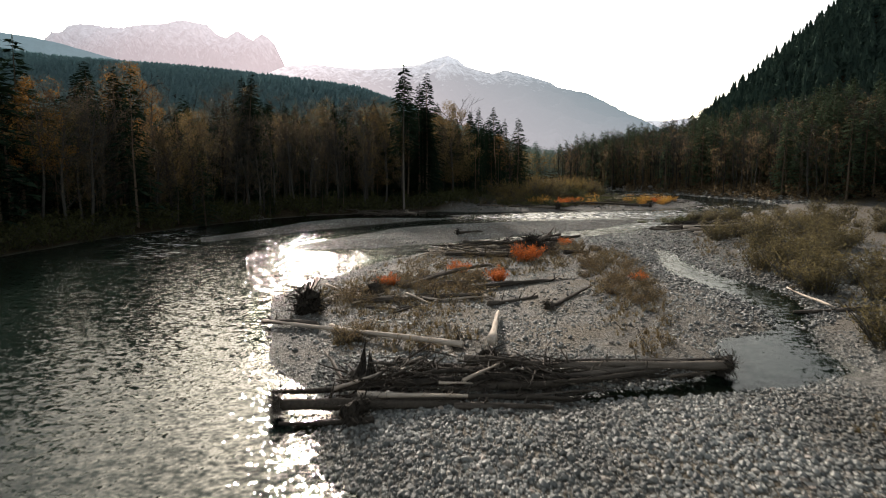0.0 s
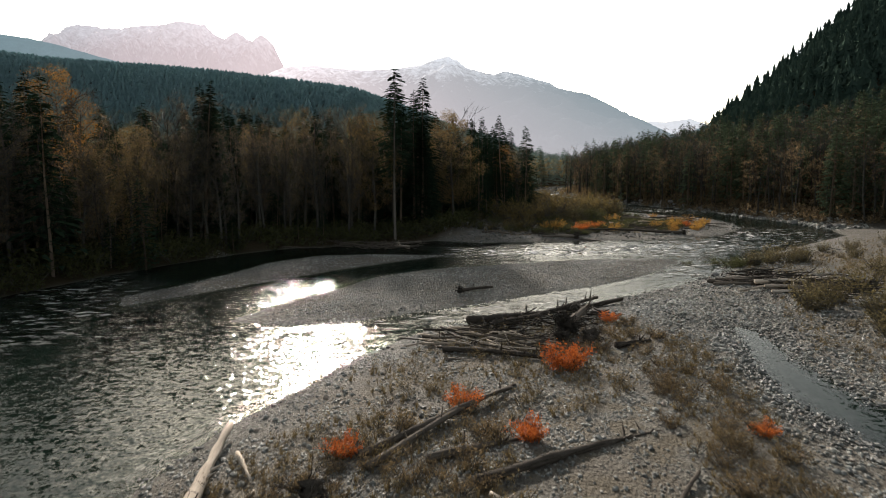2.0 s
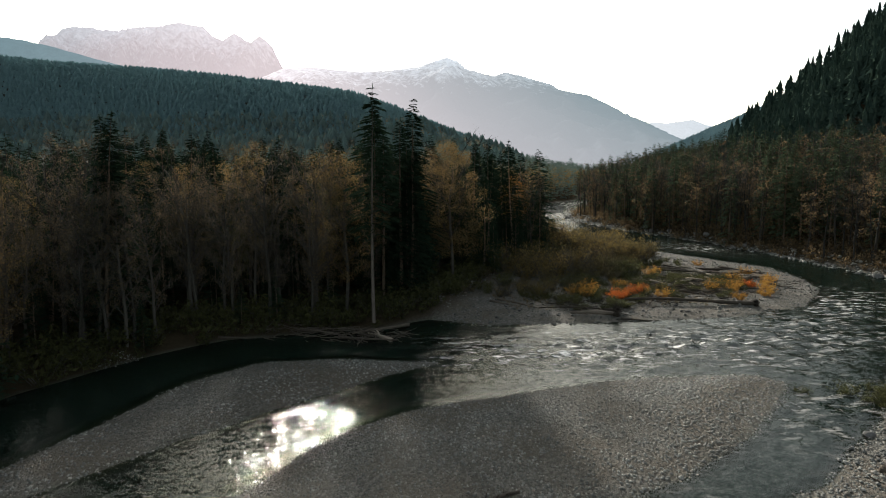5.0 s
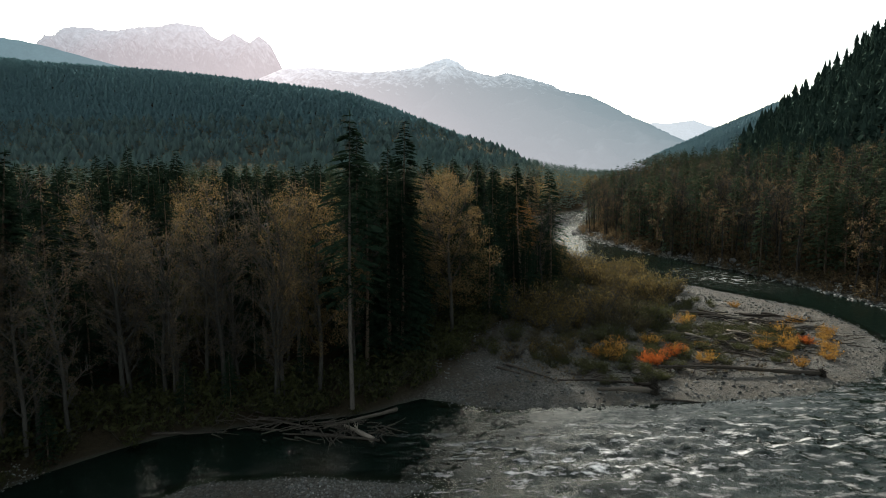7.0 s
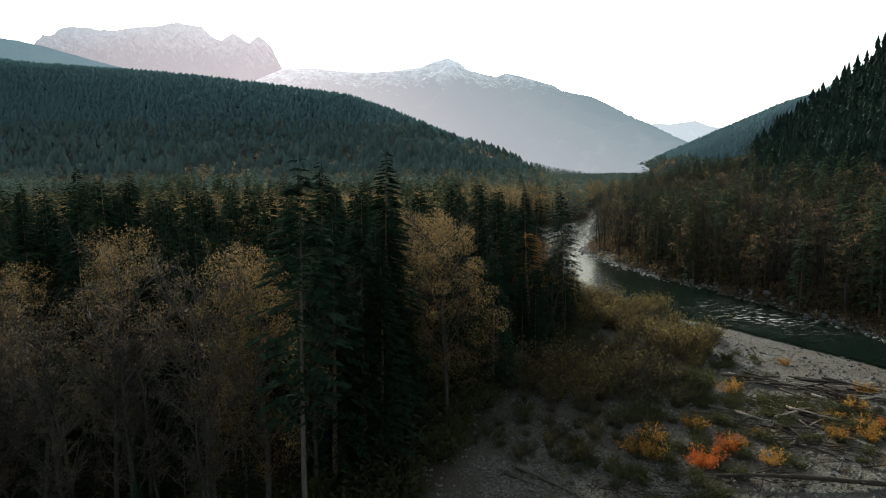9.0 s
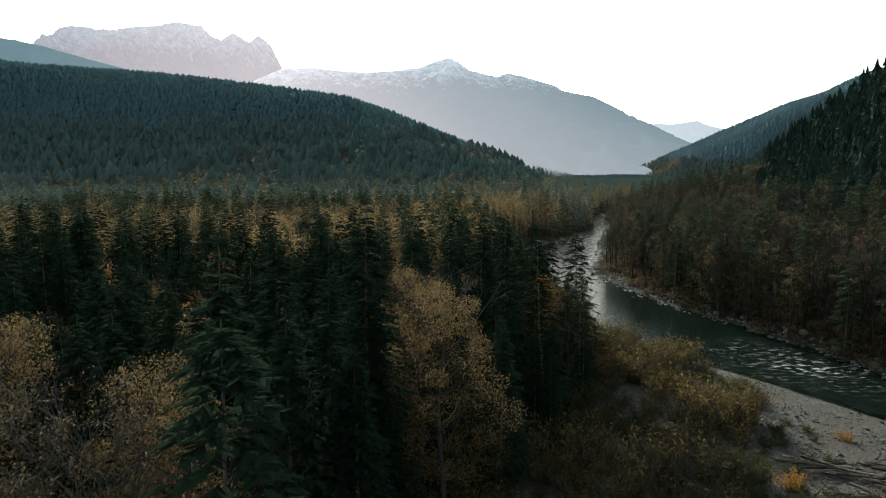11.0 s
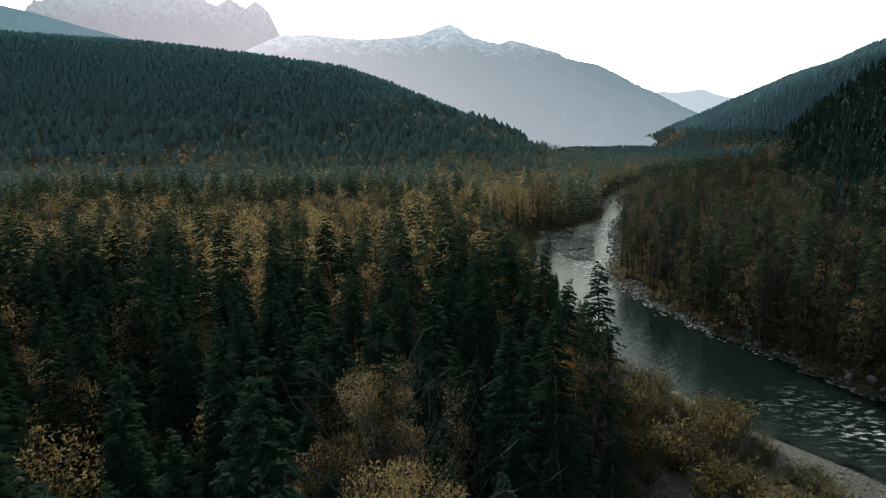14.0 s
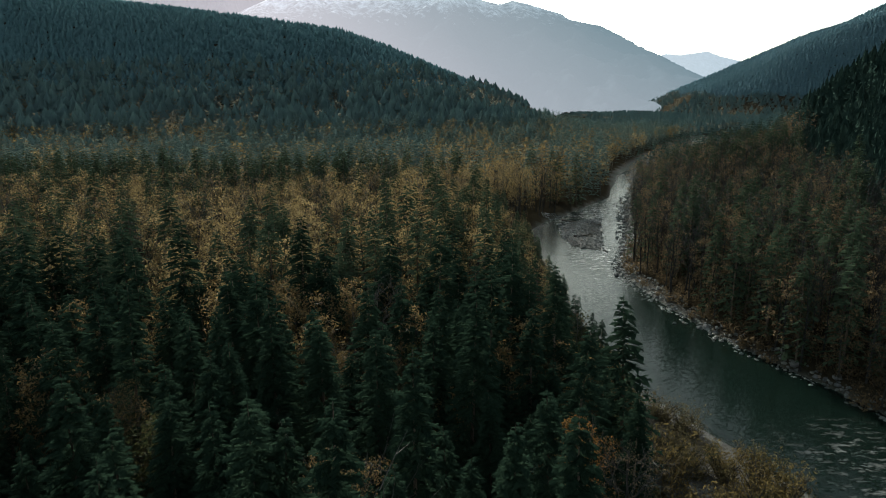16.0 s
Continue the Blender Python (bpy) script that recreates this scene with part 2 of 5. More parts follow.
def stone_material(name="river_stone", wet=1.0, rough_by=0.75):
    m, n, l, b = material(name, rough_by, 0.35)
    info, geo = n.new("ShaderNodeObjectInfo"), n.new("ShaderNodeNewGeometry")
    t = maths(n, l, "FRACT", maths(n, l, "ADD", info.outputs["Random"], geo.outputs["Random Per Island"]))
    v = coords(n, l)
    f = noise_tex(n, l, v, 9, 6, 0.65)
    col = ramp(n, l, t, [(0.0, (0.062, 0.065, 0.059)), (0.35, (0.118, 0.122, 0.11)), (0.7, (0.19, 0.192, 0.17)), (0.93, (0.315, 0.31, 0.272)), (1.0, (0.25, 0.195, 0.15))])
    col = mix(n, l, 1.0, col, (wet, wet, wet), "MULTIPLY")
    damp = ramp(n, l, noise_tex(n, l, v, 0.16, 5, 0.6), [(0.38, (0.42, 0.41, 0.38)), (0.62, (1, 1, 1))])
    col = mix(n, l, 1.0, col, damp, "MULTIPLY")
    l.new(mix(n, l, f, mix(n, l, 0.5, col, (0.05, 0.05, 0.045)), col), b.inputs["Base Color"])
    bump(n, l, b, f, 0.4, 0.03)
    return m


STONE = stone_material()
WET_STONE = stone_material("wet_river_stone", 0.6, 0.6)
# the same stone, evenly darker and rougher, for the wooded bar
DULL_STONE = stone_material("dull_river_stone", 0.62, 0.85)
ROCK = bark_material("bank_rock", (0.035, 0.035, 0.033), (0.16, 0.155, 0.145), (1.5, 1.5, 1.5))


# ---- ground ----
LEFT_BANK = [(-60, -200), (-52, -40), (-50, 40), (-49, 70), (-46, 90), (-42, 102), (-37, 112), (-32, 121), (-26, 128), (-16, 131), (-8, 133), (-1, 138)]
FAR_BAR = [(3, 136), (7, 134.3), (15, 135), (28, 136), (41, 138), (53, 144), (61.5, 155), (65.5, 168), (65, 180), (59.5, 191), (54, 201)]
UP_LEFT = [(47.5, 211), (42, 224), (36.5, 238), (33.5, 250), (32, 268), (32, 305), (34, 362), (37, 371), (52, 395), (79, 438), (103, 525), (159, 654), (240, 800), (400, 1050)]
UP_RIGHT = [(420, 1050), (258, 800), (175, 653), (122, 524), (82, 422), (62, 344), (51, 311), (53, 286), (58, 260), (66, 240), (72, 222), (77, 195), (80, 175), (81, 158)]
NEAR_SHORE = [(75, 141), (66, 133), (55, 123), (45, 113), (36, 101), (27, 92), (17, 85), (8, 79), (-1, 73), (-5, 67), (-8, 60), (-11, 53), (-12.5, 47), (-11, 41), (-9.7, 36), (-8.3, 31.3), (-6.5, 28.4), (-5, 26.2), (-4.1, 24.8), (-4, 23.4), (-4.6, 22.5), (-4, 21), (-3.7, 19.7), (-2.3, 18), (0, 12), (2, 0), (8, -200)]
RIVER = LEFT_BANK + FAR_BAR + UP_LEFT + UP_RIGHT + NEAR_SHORE
BAR_A = [(33, 111), (31, 113), (20, 112.5), (7, 108), (-1, 105), (-7, 100), (-12, 90), (-16, 82), (-18, 77), (-14, 75.5), (-9, 76), (-4, 79), (1, 82), (10, 88), (17, 92.5), (24, 99), (30, 106)]
BAR_B = [(-33, 88), (-30, 93), (-28, 98), (-26, 105), (-24, 112), (-18, 118.5), (-10, 119.5), (0, 118), (-5, 114), (-12, 107), (-19, 99), (-25, 91), (-31, 84)]
BAR_C = [(47, 375), (64, 388), (58, 365), (52, 335), (45, 340), (44, 355)]
CREEK = [(24, 75), (26, 73), (24.5, 62), (24.5, 56), (26, 50), (25.5, 43), (22, 38), (20, 33), (19, 29), (15, 26.6), (9, 25.7), (5, 25.4), (5, 26.6), (10, 28), (13, 29.8), (15, 35), (19, 37), (21, 43), (20.5, 49), (19.5, 55), (20.5, 62), (23, 72)]
HILL_FOOT = [(170, -300), (140, 40), (106, 130), (84, 155), (80, 178), (77.5, 196), (71, 223), (64, 244), (58, 262), (54.5, 286), (53, 311), (64, 344), (84, 422), (124, 524), (160, 595), (205, 640), (300, 680), (480, 730), (900, 850), (3000, 1200), (3000, -300)]


def inside_distance(px, py, ring):
    """Signed distance to a closed outline, positive inside."""
    d, inside = np.full(px.shape, 1e18), np.zeros(px.shape, bool)
    for (ax, ay), (bx, by) in zip(ring, ring[1:] + ring[:1]):
        ex, ey = bx - ax, by - ay
        t = np.clip(((px - ax) * ex + (py - ay) * ey) / (ex * ex + ey * ey), 0, 1)
        d = np.minimum(d, (px - ax - t * ex) ** 2 + (py - ay - t * ey) ** 2)
        cross = (ay > py) != (by > py)
        inside ^= cross & (px < (bx - ax) * (py - ay) / (by - ay if by != ay else 1e-9) + ax)
    return np.where(inside, 1, -1) * np.sqrt(d)


def rough(px, py, scale, seed=0):
    """Smooth value noise of about one unit, from a few turned sine waves."""
    rng = np.random.RandomState(seed)
    z = np.zeros_like(px, float)
    for k in range(7):
        a, f, p = rng.uniform(0, 6.28), rng.uniform(0.6, 1.9) / scale, rng.uniform(0, 6.28, 2)
        u = px * math.cos(a) + py * math.sin(a)
        w = -px * math.sin(a) + py * math.cos(a)
        z += np.sin(u * f + p[0] + 1.3 * np.sin(w * f * 0.7 + p[1]))
    return z / 4


def smooth(x):
    x = np.clip(x, 0, 1)
    return x * x * (3 - 2 * x)


def shore(px, py):
    """Distance from the water's edge: positive on land, negative in the water."""
    wob = 0.5 * rough(px, py, 1.3, 3) + 0.5 * rough(px, py, 4, 4)
    far = 1 + np.clip((py - 140) / 200, 0, 3)
    w = inside_distance(px, py, RIVER)
    for ring in (BAR_A, BAR_B, BAR_C):
        w = np.minimum(w, -inside_distance(px, py, ring))
    w = np.maximum(w, inside_distance(px, py, CREEK))
    return -w + 0.35 * wob * far


LEFT_Y = [-2000, -900, -635, -350, -130, -65, 15, 72, 113, 162, 400]
LEFT_H = [258, 222, 188, 155, 127, 104, 69, 46, 19, 0, 0]


def hills(px, py):
    d = inside_distance(px, py, HILL_FOOT)
    steep = np.interp(py, [250, 300, 400, 450, 530, 700], [0.78, 0.82, 0.9, 0.95, 0.88, 0.85])
    near = np.clip(d, 0, 60) * 0.2 + np.clip(d - 60, 0, 300) * steep
    z = near * (1 + 0.06 * rough(px, py, 40, 8)) + smooth(d / 40) * 5 * rough(px, py, 30, 9)
    z = np.where(d > 0, np.maximum(z, 0), 0)
    crest = np.interp(px, LEFT_Y, LEFT_H)
    left = crest * smooth((py - 440 + 0.1 * px) / 610) ** 1.5 * smooth((1700 - py) / 500) * (1 + 0.07 * rough(px, py, 110, 10))
    right = np.interp(px, [505, 560, 712, 822, 919, 1043, 1400, 2400], [0, 35, 105, 152, 188, 242, 330, 380])
    right = right * smooth((py - 1350) / 320) * smooth((2300 - py) / 500) * (1 + 0.05 * rough(px, py, 60, 11))
    return np.maximum(z, np.maximum(left, right))


def ground_z(px, py):
    px, py = np.asarray(px, float), np.asarray(py, float)
    s = shore(px, py)
    z = np.where(s > 0, 0.55 * (1 - np.exp(-s / 4.0)) + 0.06 * rough(px, py, 2.0, 5) * smooth(s / 2), 0.0)
    z = np.where(s <= 0, np.maximum(s * 0.16, -1.1), z)
    wood = woods(px, py)
    z = z + wood * 0.9 * smooth(s / 3) + wood * 0.25 * rough(px, py, 5, 6) * smooth(s / 3)
    return z + hills(px, py)


LEFT_WOODS = [(-3000, -200), (-61, -200), (-53, -40), (-51, 40), (-50, 70), (-47, 90.5), (-43, 103), (-38, 113), (-33, 122), (-27, 129.3), (-16, 132.5), (-8, 134.5), (-1.5, 141), (3, 152), (8, 166), (16, 180), (24, 198), (30, 222), (32, 245), (31, 268), (31, 305), (33, 362), (36, 373), (51, 397), (78, 440), (102, 527), (158, 656), (240, 810), (400, 1065), (900, 2500), (-3000, 2500)]


def woods(px, py):
    return np.maximum(smooth(inside_distance(px, py, LEFT_WOODS) / 3 + 1.2), smooth(inside_distance(px, py, HILL_FOOT) / 3 + 0.5) + (py > 900) * 1.0)


def mesh_object(name, verts, tris, mat, parent=None, flags=None, flat=True):
    """One mesh object from arrays of corners and triangles."""
    me = bpy.data.meshes.new(name)
    verts, tris = np.ascontiguousarray(verts, np.float32), np.ascontiguousarray(tris, np.int32)
    k = tris.shape[1]
    me.vertices.add(len(verts))
    me.vertices.foreach_set("co", verts.ravel())
    me.loops.add(tris.size)
    me.loops.foreach_set("vertex_index", tris.ravel())
    me.polygons.add(len(tris))
    me.polygons.foreach_set("loop_start", np.arange(0, tris.size, k, dtype=np.int32))
    me.polygons.foreach_set("use_smooth", np.full(len(tris), not flat))
    me.update(calc_edges=True)
    for key, values in (flags or {}).items():
        me.attributes.new(key, "FLOAT", "POINT").data.foreach_set("value", np.ascontiguousarray(values, np.float32))
    me.materials.append(mat)
    ob = new(name, me)
    ob.parent = parent
    return ob


def grid(xs, ys):
    gx, gy = np.meshgrid(xs, ys)
    a = (np.arange(len(ys) - 1)[:, None] * len(xs) + np.arange(len(xs) - 1)[None]).ravel()
    return gx.ravel(), gy.ravel(), np.stack([a, a + 1, a + 1 + len(xs), a + len(xs)], 1)


def steps(*stretches):
    return np.unique(np.concatenate([np.arange(a, b + 1e-6, s) for a, b, s in stretches]))


gx, gy, quads = grid(steps((-4800, -1000, 200), (-1000, -200, 40), (-200, -62, 6), (-62, 88, 1.0), (88, 200, 5), (200, 1400, 30), (1400, 4800, 200)),
                     steps((-1400, -50, 90), (-50, 8, 3), (8, 145, 1.0), (145, 270, 1.5), (270, 700, 6), (700, 1900, 30), (1900, 4800, 200)))
gs = shore(gx, gy)
sandy = smooth((gs - 2) / 4) * ((gx < 22) & (gy < 76)) + smooth((gs - 2) / 5) * ((gx > 24) & (gy < 135)) * 0.8
ground = mesh_object("ground", np.stack([gx, gy, ground_z(gx, gy)], 1), quads, GRAVEL, None,
                     {"forest": woods(gx, gy), "sand": sandy, "bed": smooth(-gs / 0.8 + 0.4)}, False)
tagged(ground, "grey river gravel, sand and leaf-strewn forest floor", "ground", kind="structure")

# the river's surface, choppy where it runs fast over stones
wx, wy, wq = grid(steps((-60, 90, 0.6), (90, 420, 10)), steps((-200, 8, 8), (8, 145, 0.6), (145, 270, 1.5), (270, 1050, 8)))
ws = -shore(wx, wy)
keep = (ws[wq] > -2.5).any(1)
wq = wq[keep]


def blob(x, y, cx, cy, rx, ry, turn=0.0):
    c, s = math.cos(radians(turn)), math.sin(radians(turn))
    u, v = (x - cx) * c + (y - cy) * s, -(x - cx) * s + (y - cy) * c
    return np.exp(-((u / rx) ** 2 + (v / ry) ** 2))


swift = 1.0 * blob(wx, wy, 30, 125, 22, 8, 10) + 0.7 * blob(wx, wy, 60, 145, 14, 12) + 0.6 * blob(wx, wy, 12, 122, 12, 6)
swift += 0.65 * blob(wx, wy, 34, 104, 8, 5, 45) + 0.42 * blob(wx, wy, -38, 88, 6, 26, 20) + 0.5 * blob(wx, wy, 5, 81, 14, 3, 33)
swift += 0.9 * blob(wx, wy, 52, 320, 10, 22) + 0.9 * blob(wx, wy, 70, 400, 16, 30, -30) + 0.75 * blob(wx, wy, 63, 212, 7, 12, 25) + 0.12 * blob(wx, wy, -20, 80, 14, 14)
swift = np.clip(swift, 0, 1)
chop = np.clip(0.14 + swift + 0.6 * smooth((110 - wy) / 30) * smooth((2 - wx + 0.1 * (wy - 20)) / 5) + 0.34 * smooth((wy - 150) / 30) + 0.3 * blob(wx, wy, 30, 120, 40, 16) + 0.3 * blob(wx, wy, 0, 98, 50, 26) + 0.25 * blob(wx, wy, -14, 122, 30, 14) + 0.4 * blob(wx, wy, -6, 71, 22, 20), 0, 1)
cut = np.maximum(inside_distance(wx, wy, LEFT_WOODS), inside_distance(wx, wy, HILL_FOOT))
deep = np.maximum(smooth(ws / 2.6 + 0.12), smooth(1.4 + cut / 6)) * 0.97 * (1 - 0.55 * blob(wx, wy, 14, 119, 22, 8, 10) - 0.35 * blob(wx, wy, -20, 84, 12, 10))
wz = -0.03 + swift * (0.24 * rough(wx, wy, 0.9, 21) + 0.12 * rough(wx, wy, 0.45, 22)) * smooth(ws / 2)
water = mesh_object("water", np.stack([wx, wy, wz], 1), wq, WATER, None, {"swift": swift, "chop": chop, "depth": deep}, False)
tagged(water, "grey-green river water glittering against the low sun", "river", kind="structure")

# ---- far mountains ----
def mountain(name, label, dist, sky_line, depth, mat, seed, rugged=1.0, grain=1.0):
    """A mountain whose crest follows pairs of (sideways, height) at that distance up the valley."""
    us = np.array([p[0] for p in sky_line], float)
    hs = np.array([p[1] for p in sky_line], float)
    xs = np.linspace(us[0], us[-1], 260)
    vs = np.concatenate([np.linspace(-1, 0, 60), np.linspace(0.04, 0.5, 8)])
    px, pv, q = grid(xs, vs)
    crest = np.interp(px, us, hs)
    py = dist + pv * depth
    fall = np.where(pv < 0, 1 + pv, 1 - pv)
    z = crest * fall ** 1.15
    r = np.abs(rough(px, py * 0.6, 55 * grain, seed)) + 0.5 * np.abs(rough(px, py * 0.7, 24 * grain, seed + 1)) + 0.25 * np.abs(rough(px, py, 10 * grain, seed + 2))
    z += rugged * (0.75 - r) * 0.16 * crest * np.minimum(1, 4 * np.abs(pv)) ** 0.7 + rugged * 0.006 * crest * rough(px, py, 9, seed + 3) - 6
    ob = mesh_object(name, np.stack([px, py, z], 1), q, mat, None, None, False)
    return tagged(ob, label, "mountain", kind="structure")


def skyline(points, dist, middle=784, f=1149.5, tip=radians(7.32)):
    """Bearings and heights of a crest, as seen from the start of the flight, laid out at a distance."""
    out = []
    for x, y in points:
        u, v = (x - middle) / f, (441 - y) / f
        u, v = u + 0.0063 * v, v - 0.0063 * u
        ahead = math.cos(tip) + v * math.sin(tip)
        out.append((u / ahead * dist, 9.6 + (v * math.cos(tip) - math.sin(tip)) / ahead * dist))
    return out


# Haze and the slanting light shaft are emission on these surfaces.
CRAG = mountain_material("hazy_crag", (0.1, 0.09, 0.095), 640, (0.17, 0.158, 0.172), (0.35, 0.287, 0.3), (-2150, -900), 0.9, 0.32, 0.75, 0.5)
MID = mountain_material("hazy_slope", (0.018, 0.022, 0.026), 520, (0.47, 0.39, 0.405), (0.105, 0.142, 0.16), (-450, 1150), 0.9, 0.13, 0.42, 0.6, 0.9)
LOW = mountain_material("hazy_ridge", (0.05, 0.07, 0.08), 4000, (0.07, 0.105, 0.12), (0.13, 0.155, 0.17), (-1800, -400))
GAP = mountain_material("hazy_gap", (0.15, 0.15, 0.17), 9000, (0.35, 0.35, 0.37), (0.31, 0.32, 0.345), (1400, 2000))
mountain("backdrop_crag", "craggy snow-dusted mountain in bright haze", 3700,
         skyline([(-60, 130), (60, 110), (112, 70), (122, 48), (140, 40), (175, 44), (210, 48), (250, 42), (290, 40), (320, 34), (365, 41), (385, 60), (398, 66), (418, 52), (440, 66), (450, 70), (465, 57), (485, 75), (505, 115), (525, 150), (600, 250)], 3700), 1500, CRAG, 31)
mountain("backdrop_slope", "haze-blue forested mountain streaked with snow", 3000,
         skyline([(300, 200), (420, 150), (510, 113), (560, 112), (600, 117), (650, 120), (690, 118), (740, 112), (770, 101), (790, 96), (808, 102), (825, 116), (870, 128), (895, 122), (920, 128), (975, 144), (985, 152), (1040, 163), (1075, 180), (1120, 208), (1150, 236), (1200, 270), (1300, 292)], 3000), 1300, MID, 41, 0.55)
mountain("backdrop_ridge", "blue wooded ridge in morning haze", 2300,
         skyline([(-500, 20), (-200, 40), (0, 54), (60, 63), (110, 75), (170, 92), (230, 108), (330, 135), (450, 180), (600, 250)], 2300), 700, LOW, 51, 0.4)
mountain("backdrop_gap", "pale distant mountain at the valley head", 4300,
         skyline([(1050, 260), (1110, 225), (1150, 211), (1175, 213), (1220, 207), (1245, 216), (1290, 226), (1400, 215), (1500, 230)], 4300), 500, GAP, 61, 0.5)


# ---- trees ----
def tube(points, radii, sides):
    """A tapered tube through points, as corners and triangles."""
    pts = np.asarray(points, float)
    d = np.gradient(pts, axis=0)
    d /= np.linalg.norm(d, axis=1)[:, None] + 1e-9
    ref = np.where(np.abs(d[:, 2:3]) > 0.9, np.array([[1.0, 0, 0]]), np.array([[0, 0, 1.0]]))
    a = np.cross(d, ref)
    a /= np.linalg.norm(a, axis=1)[:, None] + 1e-9
    b = np.cross(d, a)
    ang = np.arange(sides) * 2 * math.pi / sides
    v = pts[:, None] + np.asarray(radii)[:, None, None] * (np.cos(ang)[None, :, None] * a[:, None] + np.sin(ang)[None, :, None] * b[:, None])
    n = len(pts)
    i = (np.arange(n - 1)[:, None] * sides + np.arange(sides)[None]).ravel()
    j = (np.arange(n - 1)[:, None] * sides + (np.arange(sides)[None] + 1) % sides).ravel()
    t = np.concatenate([np.stack([i, j, j + sides], 1), np.stack([i, j + sides, i + sides], 1)])
    return v.reshape(-1, 3), t


def join(pieces):
    vs, ts, k = [], [], 0
    for v, t in pieces:
        vs.append(v)
        ts.append(np.asarray(t) + k)
        k += len(v)
    return (np.concatenate(vs), np.concatenate(ts)) if vs else (np.zeros((0, 3)), np.zeros((0, 3), int))


def leaves(centres, size, rng, long=1.6):
    """One small turned triangle pair (a bent leaf spray) at each centre."""
    n = len(centres)
    a = rng.normal(size=(n, 3))
    a /= np.linalg.norm(a, axis=1)[:, None]
    b = np.cross(a, rng.normal(size=(n, 3)))
    b /= np.linalg.norm(b, axis=1)[:, None] + 1e-9
    s = size * rng.uniform(0.6, 1.3, (n, 1))
    v = np.stack([centres - a * s * long / 2, centres + b * s / 2, centres + a * s * long / 2 + np.array([0, 0, -0.2]) * s], 1)
    return v.reshape(-1, 3), np.arange(3 * n).reshape(n, 3)


def broad_tree(seed, height, leaf_count, leaf_size, limbs=15, twigs=5, spread=1.0, crown_from=0.3, sides=7, n=9, bits=5, hairs=3):
    """A tall riverside broadleaf tree: stem, limbs with twigs, and loose leaves. Returns wood, twig and leaf arrays."""
    rng = np.random.RandomState(seed)
    hs = np.linspace(0, 1, n)
    lean = rng.normal(0, 0.03, 2)
    stem = np.stack([height * (lean[0] * hs + 0.012 * np.sin(hs * 7 + seed)), height * (lean[1] * hs + 0.012 * np.cos(hs * 6 + seed)), height * hs * 0.97], 1)
    r0 = 0.013 * height
    wood, fine, tips = [tube(stem, r0 * (1 - hs) ** 0.8 + 0.02, sides)], [], []
    for i in range(limbs):
        u = crown_from + (0.97 - crown_from) * (i + rng.rand()) / limbs
        base = np.array([np.interp(u, hs, stem[:, k]) for k in range(3)])
        az = i * 2.4 + rng.normal(0, 0.5)
        up = rng.uniform(0.55, 1.2)
        ln = spread * height * (0.10 + 0.13 * math.sin(math.pi * min(1, (1 - u) / (1 - crown_from) * 0.8 + 0.15))) * rng.uniform(0.7, 1.25)
        d = np.array([math.cos(az), math.sin(az), up])
        s = np.linspace(0, 1, bits)[:, None]
        limb = base + d * ln * s + np.array([0, 0, 0.25]) * ln * s ** 2 + 0.05 * ln * np.sin(s * 5 + i) * np.array([-d[1], d[0], 0])
        v, t = tube(limb, r0 * 0.32 * (1 - u) ** 0.4 * (1 - s[:, 0]) + 0.02, 5 if sides > 4 else 3)
        ring = int(round(u * (n - 1))) * sides
        count = sum(len(p[0]) for p in wood)
        wood.append((v, np.concatenate([t, [[ring - count, 0, 1]]])))
        for j in range(twigs):
            k = 0.3 + 0.7 * (j + rng.rand()) / twigs
            p = base + d * ln * k + np.array([0, 0, 0.25]) * ln * k * k
            e = d * 0.5 + rng.normal(0, 0.6, 3) + np.array([0, 0, 0.35])
            tl = ln * rng.uniform(0.25, 0.5)
            q = np.stack([p, p + e * tl * 0.5 + np.array([0, 0, 0.05]) * tl, p + e * tl])
            fine.append(tube(q, [0.035, 0.025, 0.01], 3) if sides > 4 else (np.stack([q[0] - [0.04, 0.04, 0], q[0] + [0.04, 0.04, 0], q[2]]), np.array([[0, 1, 2]])))
            for _ in range(hairs):
                w = rng.uniform(0.3, 1)
                o = p + e * tl * w
                f = o + (e + rng.normal(0, 0.6, 3)) * tl * 0.5
                side = rng.normal(0, 0.02, 3)
                fine.append((np.stack([o - side, o + side, f]), np.array([[0, 1, 2]])))
                tips.append((o, f))
    tips = np.array(tips)
    clumps = max(1, min(len(tips), leaf_count // 24))
    chosen = tips[rng.permutation(len(tips))[:clumps]]
    pick = chosen[rng.randint(0, clumps, leaf_count)]
    w = rng.uniform(0, 1.1, (leaf_count, 1))
    c = pick[:, 0] * (1 - w) + pick[:, 1] * w + rng.normal(0, 0.014 * height, (leaf_count, 3)) * np.array([1, 1, 0.7])
    return join(wood), join(fine), leaves(c, leaf_size, rng)


